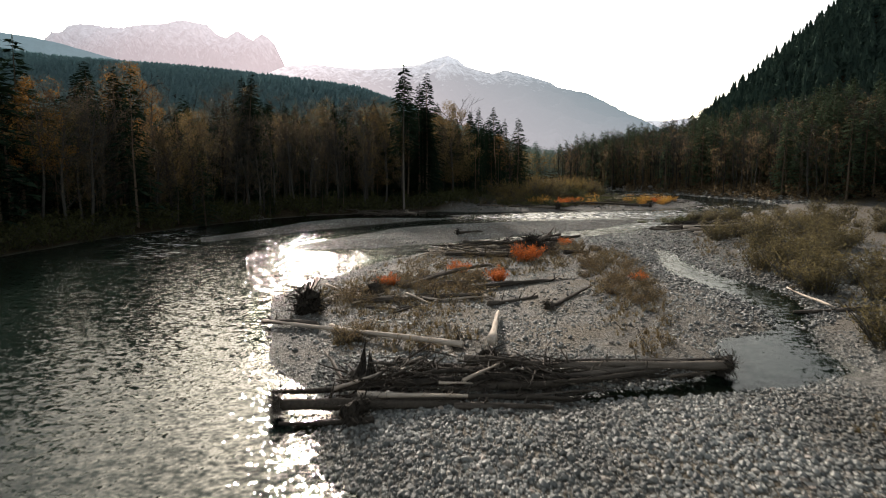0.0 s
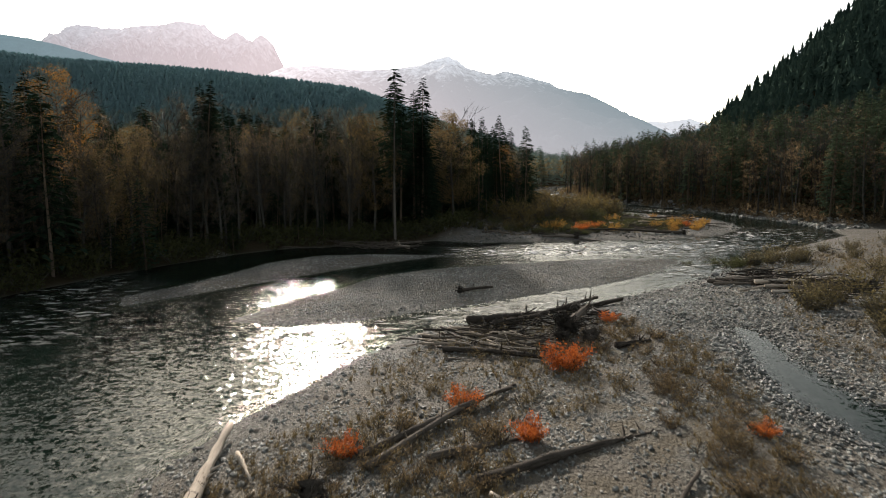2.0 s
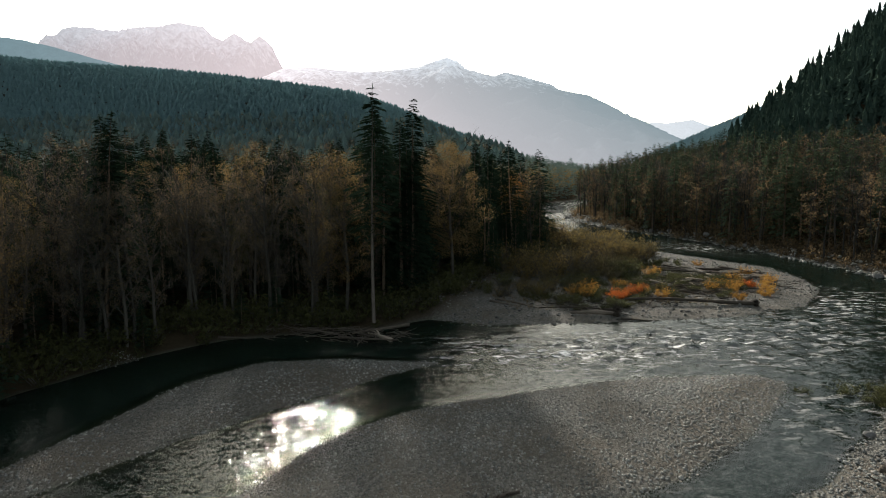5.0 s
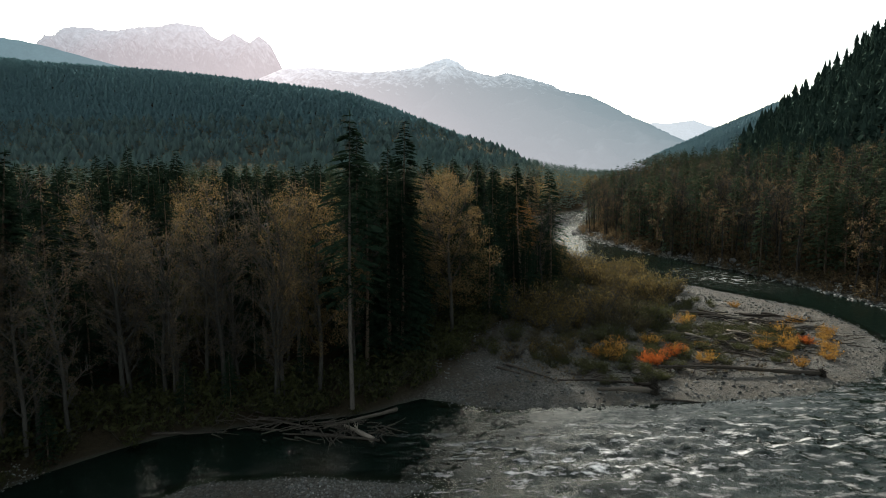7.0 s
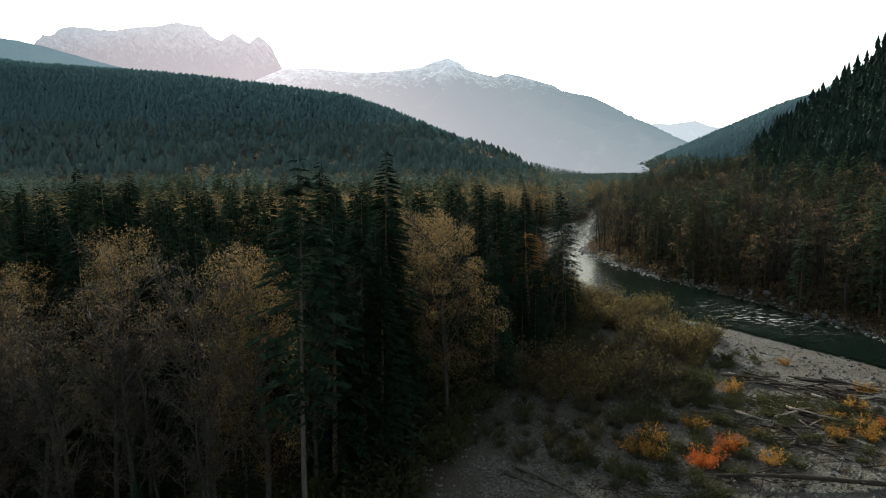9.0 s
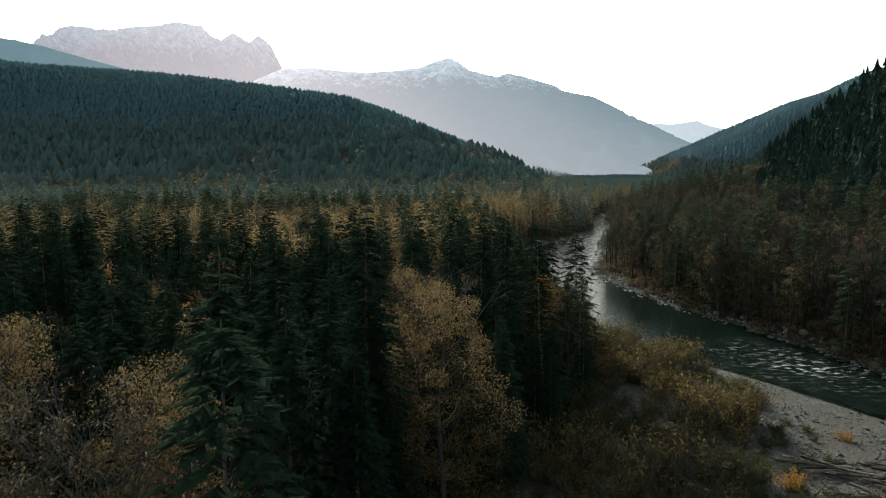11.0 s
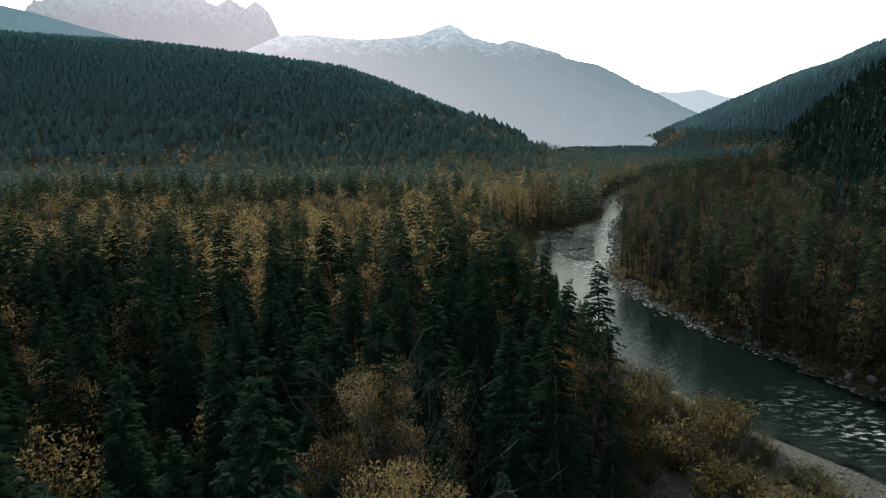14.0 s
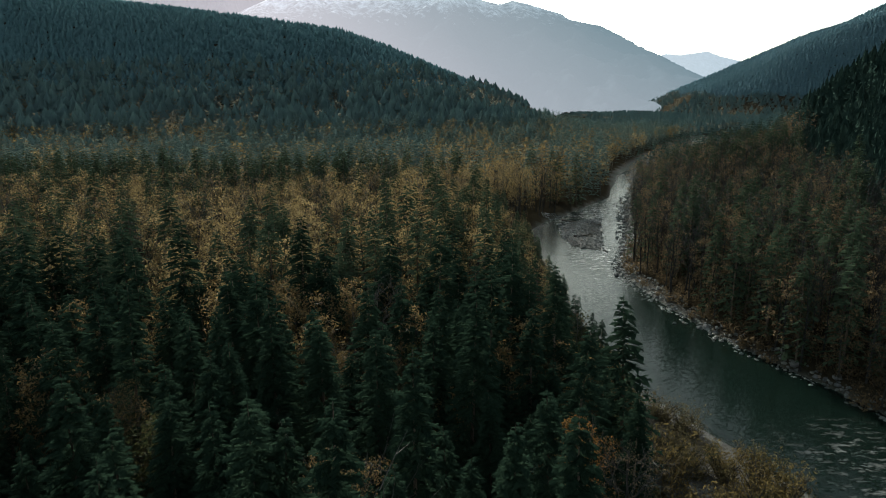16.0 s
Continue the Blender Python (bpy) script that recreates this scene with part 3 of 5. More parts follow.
def clump_tree(seed, height, clumps, leaf_count, leaf_size, spread=0.2, crown_from=0.36, sides=4):
    """A broadleaf tree seen from afar: a forked stem under a crown of rounded leaf clumps with gaps between them."""
    rng = np.random.RandomState(seed)
    hs = np.linspace(0, 1, 4)
    stem = np.stack([0.02 * height * np.sin(hs * 4 + seed), 0.02 * height * np.cos(hs * 3 + seed) - 0.02 * height, height * hs * 0.85], 1)
    wood, twig, cs = [tube(stem, 0.012 * height * (1 - hs) ** 0.8 + 0.03, sides)], [], []
    for i in range(clumps):
        u = (i + rng.rand()) / clumps
        wide = spread * height * math.sin(math.pi * (0.16 + 0.76 * u)) ** 0.75 * rng.uniform(0.55, 1.2)
        az, q = i * 2.4 + rng.normal(0, 0.4), 0.35 + 0.65 * math.sqrt(rng.rand())
        c = np.array([math.cos(az) * wide * q, math.sin(az) * wide * q, height * (crown_from + (0.95 - crown_from) * u - 0.05 * q)])
        o = np.array([np.interp(0.75 * c[2], stem[:, 2], stem[:, k]) for k in range(3)])
        side = np.array([-math.sin(az), math.cos(az), 0]) * 0.05
        twig.append((np.stack([o - side, o + side, c]), np.array([[0, 1, 2]])))
        d = rng.normal(size=(leaf_count, 3))
        d /= np.linalg.norm(d, axis=1)[:, None]
        r = height * rng.uniform(0.035, 0.085) * rng.uniform(0.55, 1.1, (leaf_count, 1))
        cs.append(c + d * r * np.array([1.1, 1.1, 0.85]))
    return join(wood), join(twig), leaves(np.concatenate(cs), leaf_size, rng, 1.3)


def fir_tree(seed, height, whorl=0.55, arms=5, sprays=9, size=0.55, bare=0.12, width=0.15, sides=7, girth=0.011, loose=0.15):
    """A fir: straight stem, whorls of drooping branches hung with needle sprays."""
    rng = np.random.RandomState(seed)
    hs = np.linspace(0, 1, 5 if sides > 4 else 3)
    stem = np.stack([0.01 * height * np.sin(hs * 3 + seed), 0.01 * height * np.cos(hs * 2 + seed), height * hs], 1)
    wood, green = [tube(stem, girth * height * (1 - hs) ** 0.9 + 0.015, sides)], []
    z = bare * height
    while z < height * 0.985:
        u = (z / height - bare) / (1 - bare)
        reach = width * height * (min(1.0, 1.35 * (1 - u)) ** 0.9 * (0.75 + 0.25 * min(1, u * 6))) + 0.15
        turn = rng.uniform(0, 6.28)
        for a in range(arms):
            if rng.rand() < 0.08:
                continue
            az = turn + a * 6.283 / arms + rng.normal(0, 0.25)
            ln = reach * rng.uniform(0.6, 1.15)
            out = np.array([math.cos(az), math.sin(az), 0])
            side = np.array([-out[1], out[0], 0])
            p0 = np.array([np.interp(z, stem[:, 2], stem[:, 0]), np.interp(z, stem[:, 2], stem[:, 1]), z + rng.normal(0, loose)])
            lift = 0.25 * u - 0.18
            k = rng.uniform(0.12, 1.0, sprays) ** 0.8
            c = p0 + ln * k[:, None] * out + (lift * ln * k - 0.18 * ln * k ** 2)[:, None] * np.array([0, 0, 1])
            sg = np.where(np.arange(sprays) % 2 == 0, 1, -1)[:, None]
            wide = (size * (0.5 + 0.8 * np.sin(np.clip(k, 0, 1) * 2.6)) * min(1, 0.35 + ln * 0.5))[:, None] * rng.uniform(0.7, 1.3, (sprays, 1))
            tipped = c + (side * sg * 0.75 + out * 0.6) * wide + np.array([0, 0, -0.3]) * wide * rng.uniform(0.2, 1.3, (sprays, 1))
            q = np.stack([c - out * wide * 0.22, c + out * wide * 0.3, tipped], 1)
            green.append((q.reshape(-1, 3), np.arange(3 * sprays).reshape(-1, 3)))
        z += whorl * rng.uniform(0.8, 1.2) * (0.6 + 0.6 * (1 - u))
    tip = np.array([[0, -0.1, 0], [0.1, 0.1, 0], [0, 0, 0.9]]) + stem[-1] - np.array([0, 0, 0.5])
    green.append((tip, np.array([[0, 1, 2]])))
    return join(wood), join(green)


def scatter(ring, spacing, seed, bounds=None, least=0.3):
    """Jittered places inside an outline, about one each spacing metres."""
    rng = np.random.RandomState(seed)
    x0, x1, y0, y1 = bounds
    px, py = np.meshgrid(np.arange(x0, x1, spacing), np.arange(y0, y1, spacing))
    px = px.ravel() + rng.uniform(-0.45, 0.45, px.size) * spacing
    py = py.ravel() + rng.uniform(-0.45, 0.45, py.size) * spacing
    ok = inside_distance(px, py, ring) > least
    return px[ok], py[ok]


def spread_mesh(name, shapes, px, py, pz, scale, seed, mat, label, category, lean=0.0):
    """Many copies of a few shapes joined into one mesh of stuff."""
    rng = np.random.RandomState(seed)
    pick, turn = rng.randint(0, len(shapes), len(px)), rng.uniform(0, 6.283, len(px))
    vs, ts, k = [], [], 0
    for s, (v, t) in enumerate(shapes):
        i = np.nonzero(pick == s)[0]
        if not len(i) or not len(v):
            continue
        c, sn = np.cos(turn[i])[:, None], np.sin(turn[i])[:, None]
        sc = scale[i][:, None]
        w = rng.uniform(0.9, 1.15, (len(i), 1)) * sc
        x = (v[None, :, 0] * c - v[None, :, 1] * sn) * w + px[i][:, None]
        y = (v[None, :, 0] * sn + v[None, :, 1] * c) * w + py[i][:, None]
        z = v[None, :, 2] * sc + pz[i][:, None]
        vs.append(np.stack([x, y, z], 2).reshape(-1, 3))
        ts.append((t[None] + (np.arange(len(i)) * len(v))[:, None, None] + k).reshape(-1, 3))
        k += len(v) * len(i)
    if not vs:
        return None
    ob = mesh_object(name, np.concatenate(vs), np.concatenate(ts), mat)
    return tagged(ob, label, category, kind="stuff")


def tallest(px, py):
    """Young trees on the inside of the bend and up the valley, full-grown ones elsewhere."""
    young = 7 + np.maximum(0, 30 - px) * 0.9
    return np.where((py > 212) & (py < 372) & (px < 45), young, np.where((py > 880) & (px > 100), 9, np.where(py > 540, 17.5, 60)))


def wood_and_crown(name, kinds, px, py, seed, mats, labels, lo, hi, sink=0.2, skip=()):
    rng = np.random.RandomState(seed)
    scale = np.minimum(rng.uniform(lo, hi, len(px)), tallest(px, py) / 23)
    pz = ground_z(px, py) - sink
    for layer, (mat, label, word) in enumerate(zip(mats, labels, ("stems", "twigs", "foliage"))):
        if layer in skip:
            continue
        spread_mesh(f"{name}_{word}", [k[layer] for k in kinds], px, py, pz, scale, seed, mat, label, "forest")


def at_ground(x, y):
    return float(ground_z(np.array([float(x)]), np.array([float(y)]))[0])


def leafy_tree(seed, height, clumps, leaf_count, leaf_size, spread, crown_from):
    """A full-crowned broadleaf tree: branching wood inside rounded leaf clumps."""
    wood, fine, _ = broad_tree(seed, 0.84 * height, 40, 0.1, 16, 6, 4.6 * spread, crown_from + 0.02)
    return wood, fine, clump_tree(seed + 50, height, clumps, leaf_count, leaf_size, spread, crown_from)[2]


# near trees, each a thing of its own
def tree_thing(name, layers, mats, words, label):
    root = tagged(new(name), label, "tree", "trees of the river forest")
    for (v, t), mat, word in zip(layers, mats, words):
        piece = mesh_object(word, v, t, mat, root, None, word != "trunk")
        if word != "trunk":
            piece["kind"] = "stuff"
    return root


near_broad = [tree_thing("cottonwood", leafy_tree(100 + i, 23, 34, 330, 0.155, 0.17 + 0.015 * i, 0.24), (BARK, BARK, GOLD), ("trunk", "twig_spray", "crown"), "tall cottonwood with sparse golden autumn leaves") for i in range(4)]
near_rust = [tree_thing("alder", broad_tree(120 + i, 21, 3600, 0.13, 22, 9, 0.72, 0.16), (BARK, TWIG, ALDER), ("trunk", "twig_spray", "crown"), "slender alder with brown twigs and few rusty leaves") for i in range(3)]
wide_broad = tree_thing("cottonwood", leafy_tree(110, 24, 46, 460, 0.15, 0.24, 0.24), (BARK, BARK, GOLD), ("trunk", "twig_spray", "crown"), "broad old cottonwood with golden-brown leaves and crooked limbs")
near_orange = tree_thing("maple", leafy_tree(133, 23, 30, 230, 0.18, 0.17, 0.42), (BARK, BARK, ORANGE), ("trunk", "twig_spray", "crown"), "tall maple with orange-brown autumn leaves")
near_fir = [tree_thing("fir_tree", fir_tree(140 + i, 27, 0.42, 6, 20, 0.56, 0.1, 0.15 + 0.02 * i, 7, 0.011, 0.45), (FIRBARK, FIR), ("trunk", "crown"), "dark green fir with drooping branches") for i in range(3)]
near_fir.append(tree_thing("fir_tree", fir_tree(155, 29.5, 0.55, 5, 12, 0.85, 0.4, 0.125, 7, 0.008, 0.5), (PALE_BARK, FIR), ("trunk", "crown"), "tall fir with a long bare pale trunk"))

dull_broad = [tree_thing("alder", clump_tree(175 + i, 18, 30, 50, 0.34, 0.17, 0.3, 5), (BARK, TWIG, (RUST, OLIVE, GOLD)[i]), ("trunk", "twig_spray", "crown"), "dull brown-green alder filling gaps between firs") for i in range(3)]

rng = np.random.RandomState(7)
NEAR_STRIP = [(-53, 84), (-48, 92), (-43, 103), (-38, 113), (-33, 122), (-27, 129.3), (-16, 132.5), (-8, 134.5), (-1.5, 141), (3, 152), (8, 166), (16, 180), (24, 198), (27, 208), (-40, 208), (-62, 180), (-66, 100)]
LANDMARKS = [(-7.6, 132.5), (-3.8, 155), (1.9, 160), (19, 222), (16.6, 195), (28, 250), (-8.8, 147), (10, 182), (28.2, 234.5), (-54.8, 116), (-53, 86), (-27.5, 147), (-15, 142), (-0.6, 176.5), (-36, 159), (-14, 196), (3, 191), (-12, 136.5), (-22, 189), (-52.8, 203), (-49.6, 187), (-66, 209)]
tx, ty = scatter(NEAR_STRIP, 5.1, 11, (-72, 32, 80, 240))
clear = np.min([np.hypot(tx - a, ty - b) for a, b in LANDMARKS], axis=0) > 3.2
tx, ty = tx[clear], ty[clear]
tz = ground_z(tx, ty) - 0.2
used = set()


def plant(src, x, y, z, s, tilt=1.5):
    m = pose(x, y, z, rng.normal(0, tilt), rng.normal(0, tilt), rng.uniform(0, 360)) @ Matrix.Diagonal((s, s, s, 1))
    if src.name not in used:
        used.add(src.name)
        src.matrix_basis = m
    else:
        copy_thing(src, Matrix.Identity(4)).matrix_basis = m


# the tall ones that stand out on the point
plant(near_fir[3], -7.6, 132.5, 0.9, 1.0, 0.3)
plant(near_fir[1], -3.8, 155, 1.0, 1.11, 0.3)
plant(near_fir[0], -8.8, 147, 1.0, 1.07, 0.3)
plant(near_fir[0], 10, 182, 1.0, 0.9, 0.3)
plant(near_fir[1], 19, 222, 1.0, 0.88, 0.3)
plant(near_fir[2], 28.2, 234.5, 0.8, 0.47, 0.3)
plant(near_fir[2], 28, 263, 0.8, 0.34, 0.3)
plant(near_fir[1], -52.8, 203, 1.0, 1.04, 0.3)
plant(near_fir[2], -49.6, 187, 1.0, 0.98, 0.3)
plant(near_fir[0], -66, 209, 1.0, 1.08, 0.3)
plant(wide_broad, 2.2, 158, 1.0, 1.06, 0.3)
plant(near_broad[1], -27.5, 147, 1.0, 1.08, 0.3)
plant(near_broad[2], -15, 142, 1.0, 1.02, 0.3)
plant(wide_broad, -1.2, 174, 1.0, 1.0, 0.3)
plant(near_broad[0], -36, 159, 1.0, 0.95, 0.3)
plant(near_broad[3], -12, 136.5, 1.0, 1.0, 0.3)
plant(near_orange, 21, 213, 1.0, 0.6, 0.3)
plant(near_fir[1], -22, 189, 1.0, 0.9, 0.3)
plant(near_fir[2], -14, 196, 1.0, 0.85, 0.3)
plant(near_fir[0], 3, 191, 1.0, 0.95, 0.3)
plant(near_orange, -54.8, 116, 1.0, 1.25, 0.3)
plant(near_orange, -53, 86, 1.0, 0.95, 0.3)
plant(near_orange, 16.6, 195, 1.0, 0.82, 0.3)
edge = inside_distance(tx, ty, LEFT_WOODS)
for x, y, z, e in zip(tx, ty, tz, edge):
    r = rng.rand()
    fir_share = 0.2 if e < 9 and x < -8 else 0.7 if y < 165 else 0.82
    kind = near_fir[:3] if r < fir_share else near_broad if r < fir_share + 0.3 * (1 - fir_share) else near_rust if e < 9 else dull_broad
    s = rng.uniform(0.7, 1.0)
    if kind[0] is near_fir[0]:
        s = rng.choice([0.5, 0.65, 0.8, 0.9]) * rng.uniform(0.9, 1.08)
    s = min(s, float(tallest(np.array([x]), np.array([y]))[0]) / 23)
    plant(kind[rng.randint(len(kind))], x, y, z, s)

# slender alders crowding the front of the woods
for k in range(len(tx)):
    if edge[k] < 7 and tx[k] < -10:
        for _ in range(2):
            x, y = tx[k] + rng.uniform(-2.5, 2.5), ty[k] + rng.uniform(-2.5, 2.5)
            if inside_distance(np.array([x]), np.array([y]), LEFT_WOODS)[0] > 0.8:
                plant(near_rust[rng.randint(3)], x, y, at_ground(x, y) - 0.2, rng.uniform(0.55, 0.95), 3)

# a denser stand behind the point
for _ in range(46):
    x, y = rng.uniform(-38, -3), rng.uniform(140, 178)
    if y > 141 - 0.25 * x:
        plant(near_fir[rng.randint(3)], x, y, at_ground(x, y) - 0.1, rng.uniform(0.55, 0.88))

# young firs in the forest's edge
young_fir = [tree_thing("young_fir", fir_tree(146 + i, 9, 0.3, 6, 9, 0.42, 0.04, 0.19, 5), (FIRBARK, FIR), ("trunk", "crown"), "bushy young fir at the forest's edge") for i in range(2)]
for k in range(len(tx)):
    if edge[k] < 16 and rng.rand() < 0.55:
        x, y = tx[k] + rng.uniform(1.5, 2.6), ty[k] + rng.uniform(-2.4, 2.4)
        plant(young_fir[rng.randint(2)], x, y, at_ground(x, y) - 0.1, rng.uniform(0.5, 1.4))

# the stand behind them, seen from above at the end of the flight
further_fir = [tree_thing("fir_tree", fir_tree(160 + i, 26, 0.62, 6, 10, 0.95, 0.08, 0.14 + 0.015 * i, 5, 0.011, 0.45), (FIRBARK, FIR), ("trunk", "crown"), "dark green fir in the dense forest") for i in range(4)]
further_broad = [tree_thing("cottonwood", clump_tree(170 + i, 21, 34, 60, 0.34, 0.2 + 0.02 * i, 0.4, 5), (BARK, BARK, GOLD), ("trunk", "twig_spray", "crown"), "cottonwood with rounded golden-brown crown among firs") for i in range(3)]
snags = [tree_thing("bare_alder", broad_tree(180 + i, 19, 60, 0.12, 16, 7, 0.8, 0.35, 5, 7, 4, 3), (PALE_BARK, PALE_BARK, RUST), ("trunk", "twig_spray", "crown"), "leafless pale alder standing among firs") for i in range(2)]
FURTHER = [(-62, 182), (-40, 208), (27, 208), (29, 222), (31, 245), (-20, 250), (-75, 240)]
for x, y, s in ((-5, 237, 0.9), (-2, 240, 0.8), (-8, 222, 0.75), (1, 232, 0.7)):
    plant(snags[rng.randint(2)], x, y, 1.0, s, 1)
for x, y, s in ((-33, 205, 1.0), (-9, 238, 0.9), (-20, 240, 0.85), (14, 236, 0.8), (-44, 228, 0.9), (-24, 172, 0.95), (-31, 186, 0.9)):
    plant(further_broad[rng.randint(3)], x, y, 1.0, s, 1)
fx, fy = scatter(FURTHER, 4.9, 12, (-80, 34, 180, 264))
clear = np.hypot(fx + 4, fy - 234) > 6
fx, fy = fx[clear], fy[clear]
single = (fy < 222) & (fx > -48)
for x, y in zip(fx[single], fy[single]):
    top = float(tallest(np.array([x]), np.array([y]))[0])
    dull = rng.rand()
    if dull < 0.18:
        plant(dull_broad[rng.randint(3)], x, y, at_ground(x, y) - 0.2, min(rng.uniform(0.6, 0.95), top / 18))
    elif y < 205 or dull < 0.9:
        plant(further_fir[rng.randint(4)], x, y, at_ground(x, y) - 0.2, min(rng.choice([0.55, 0.7, 0.85, 0.95]) * rng.uniform(0.9, 1.1), top / 26))
    else:
        plant(further_broad[rng.randint(3)], x, y, at_ground(x, y) - 0.2, min(rng.uniform(0.6, 0.85), top / 21))
stand_fir = [fir_tree(165 + i, 26, 0.75, 6, 8, 1.1, 0.08, 0.14 + 0.015 * i, 4, 0.011, 0.45) for i in range(4)]
leafy = np.random.RandomState(32).rand(len(fx)) < 0.3
wood_and_crown("further_grove", [clump_tree(185 + i, 20, 26, 34, 0.45, 0.2, 0.35) for i in range(3)], fx[~single & leafy], fy[~single & leafy], 35, (BARK, TWIG, GOLD), ("grey cottonwood stems", "grey cottonwood twigs", "golden brown autumn leaves"), 0.6, 0.95)
wood_and_crown("further_forest", stand_fir, fx[~single & ~leafy], fy[~single & ~leafy], 33, (FIRBARK, FIR), ("dark fir stems", "dark green fir branches"), 0.5, 1.0)

# the forest behind and around
mid_broad = [clump_tree(200 + i, 21, 20, 34, 0.44, 0.19 + 0.02 * i, 0.34) for i in range(5)]
mid_rust = [broad_tree(220 + i, 20, 170, 0.32, 11, 6, 0.95, 0.25, 4, 4, 3, 4) for i in range(4)]
mid_fir = [fir_tree(240 + i, 26, 1.05, 6, 5, 1.35, 0.08, 0.135 + 0.01 * i, 4, 0.011, 0.45) for i in range(4)]
far_broad = [clump_tree(300 + i, 20, 10, 9, 1.15, 0.22, 0.35, 3) for i in range(4)]
far_rust = [clump_tree(320 + i, 18, 9, 6, 0.95, 0.2, 0.3, 3) for i in range(4)]
far_fir = [fir_tree(340 + i, 26, 1.9, 5, 3, 2.1, 0.06, 0.14, 3) for i in range(4)]


def spire(seed, tiers=(1, 9, 17), sides=5, wide=9.0, ragged=0.2, notch=1.0):
    """A fir too far off to show more than a ragged cone."""
    rng = np.random.RandomState(seed)
    out, gap = [], 27 / len(tiers)
    for z in tiers:
        r = wide * (1 - z / 28) * rng.uniform(1 - ragged, 1 + ragged, sides) * np.where(np.arange(sides) % 2 == 0, 1.0, notch)
        a = rng.uniform(0, 6.28) + np.arange(sides) * 2 * math.pi / sides
        ring = np.stack([np.cos(a) * r, np.sin(a) * r, z + rng.normal(0, 0.8, sides)], 1)
        top = np.array([[0, 0, min(z + gap * 1.5, 27.5)]])
        out.append((np.concatenate([ring, top]), np.array([[i, (i + 1) % sides, sides] for i in range(sides)])))
    return join(out)


spires = [spire(i, (1, 8, 15), 5, 14.0, 0.3) for i in range(5)]
slope_spires = [spire(20 + i, (1, 4, 7, 10.5, 14, 17.5, 21), 9, 6.2, 0.45, 0.45) for i in range(7)]


puff_broad = [clump_tree(360 + i, 20, 6, 6, 2.0, 0.22, 0.3, 3) for i in range(4)]


def fir_share(px, py):
    """How much of the valley's woods is fir: a dark belt between two golden ones, and few by the russet grove at the bend."""
    px, py = np.asarray(px, float), np.asarray(py, float)
    f = np.interp(py, [225, 260, 385, 410, 470, 500, 640, 720], [0.7, 0.33, 0.26, 0.74, 0.74, 0.28, 0.4, 0.6])
    return f - 0.6 * np.exp(-(((px - 25) / 45) ** 2 + ((py - 425) / 60) ** 2)) * (py > 370)


def forest(name, px, py, seed, shares, broad, rust, fir, lo=0.7, hi=1.0, bare=(), paints=(FIR, GOLD, RUST), by_place=False, twig=TWIG, clump=0.22):
    rng = np.random.RandomState(seed)
    patch = clump * rough(px, py, 45, seed)
    r = rng.rand(len(px)) + patch
    firs = fir_share(px, py) if by_place else shares[0]
    a = r < firs
    b = ~a & (r < firs + (1 - firs) * shares[1] / (1 - shares[0]))
    c = ~a & ~b
    if a.any():
        wood_and_crown(name + "_fir", fir, px[a], py[a], seed, (FIRBARK, paints[0]), ("dark fir stems", "dark green fir branches"), lo, hi, skip=() if not bare else (0,))
    if b.any():
        wood_and_crown(name + "_gold", broad, px[b], py[b], seed + 1, (BARK, twig, paints[1]), ("grey cottonwood stems", "grey cottonwood twigs", "golden brown autumn leaves"), lo, hi, skip=bare)
    if c.any():
        wood_and_crown(name + "_rust", rust, px[c], py[c], seed + 2, (BARK, twig, paints[2]), ("grey alder stems", "brown bare twigs", "sparse rusty leaves"), lo, hi, skip=bare)


sx, sy = scatter(LEFT_WOODS, 5.6, 21, (-170, 60, 60, 420))
out = (inside_distance(sx, sy, NEAR_STRIP) < 0) & (inside_distance(sx, sy, FURTHER) < 0)
back = sy > 262 + 0.25 * sx + 18 * rough(sx, sy, 30, 66)
forest("middle_forest", sx[out & ~back], sy[out & ~back], 31, (0.86, 0.07), mid_broad, mid_rust, mid_fir, twig=BARK)
forest("golden_forest", sx[out & back], sy[out & back], 34, (0.32, 0.56), mid_broad, mid_rust, mid_fir, paints=(HAZY_GROVE_FIR, HAZY_GOLD, RUST), by_place=True, clump=0.16)
sx, sy = scatter(LEFT_WOODS, 7.2, 22, (-700, 400, 60, 900))
out = ((sx < -170) | (sy > 420)) & (np.abs(sx) < 60 + 0.8 * sy) & (hills(sx, sy) < 14)
forest("valley_forest", sx[out], sy[out], 41, (0.42, 0.4), far_broad, far_rust, far_fir, bare=(1,), paints=(MIST_FIR, HAZY_GOLD, HAZY_LEAF), by_place=True, clump=0.2)
sx, sy = scatter(HILL_FOOT, 3.9, 23, (50, 230, -40, 430))
d = inside_distance(sx, sy, HILL_FOOT)
low = (d < 62 + 10 * rough(sx, sy, 20, 5)) & (sx < 60 + 0.62 * sy)
forest("bank_forest", sx[low], sy[low], 51, (0.22, 0.2), mid_broad, mid_rust, mid_fir, 0.6, 0.85, paints=(HAZY_GROVE_FIR, RUST, BROWN))
sx, sy = scatter(HILL_FOOT, 3.3, 28, (50, 230, -40, 430))
high = inside_distance(sx, sy, HILL_FOOT) > 58 + 10 * rough(sx, sy, 20, 5)
sx, sy = sx[high], sy[high]
spread_mesh("slope_forest", slope_spires, sx, sy, ground_z(sx, sy) - 0.5, 0.26 + 0.34 * np.random.RandomState(61).rand(len(sx)) ** 1.5, 61, SLOPE_FIR, "dark green fir forest on the steep slope", "forest")
sx, sy = scatter(HILL_FOOT, 7, 24, (60, 700, 60, 1300))
d = inside_distance(sx, sy, HILL_FOOT)
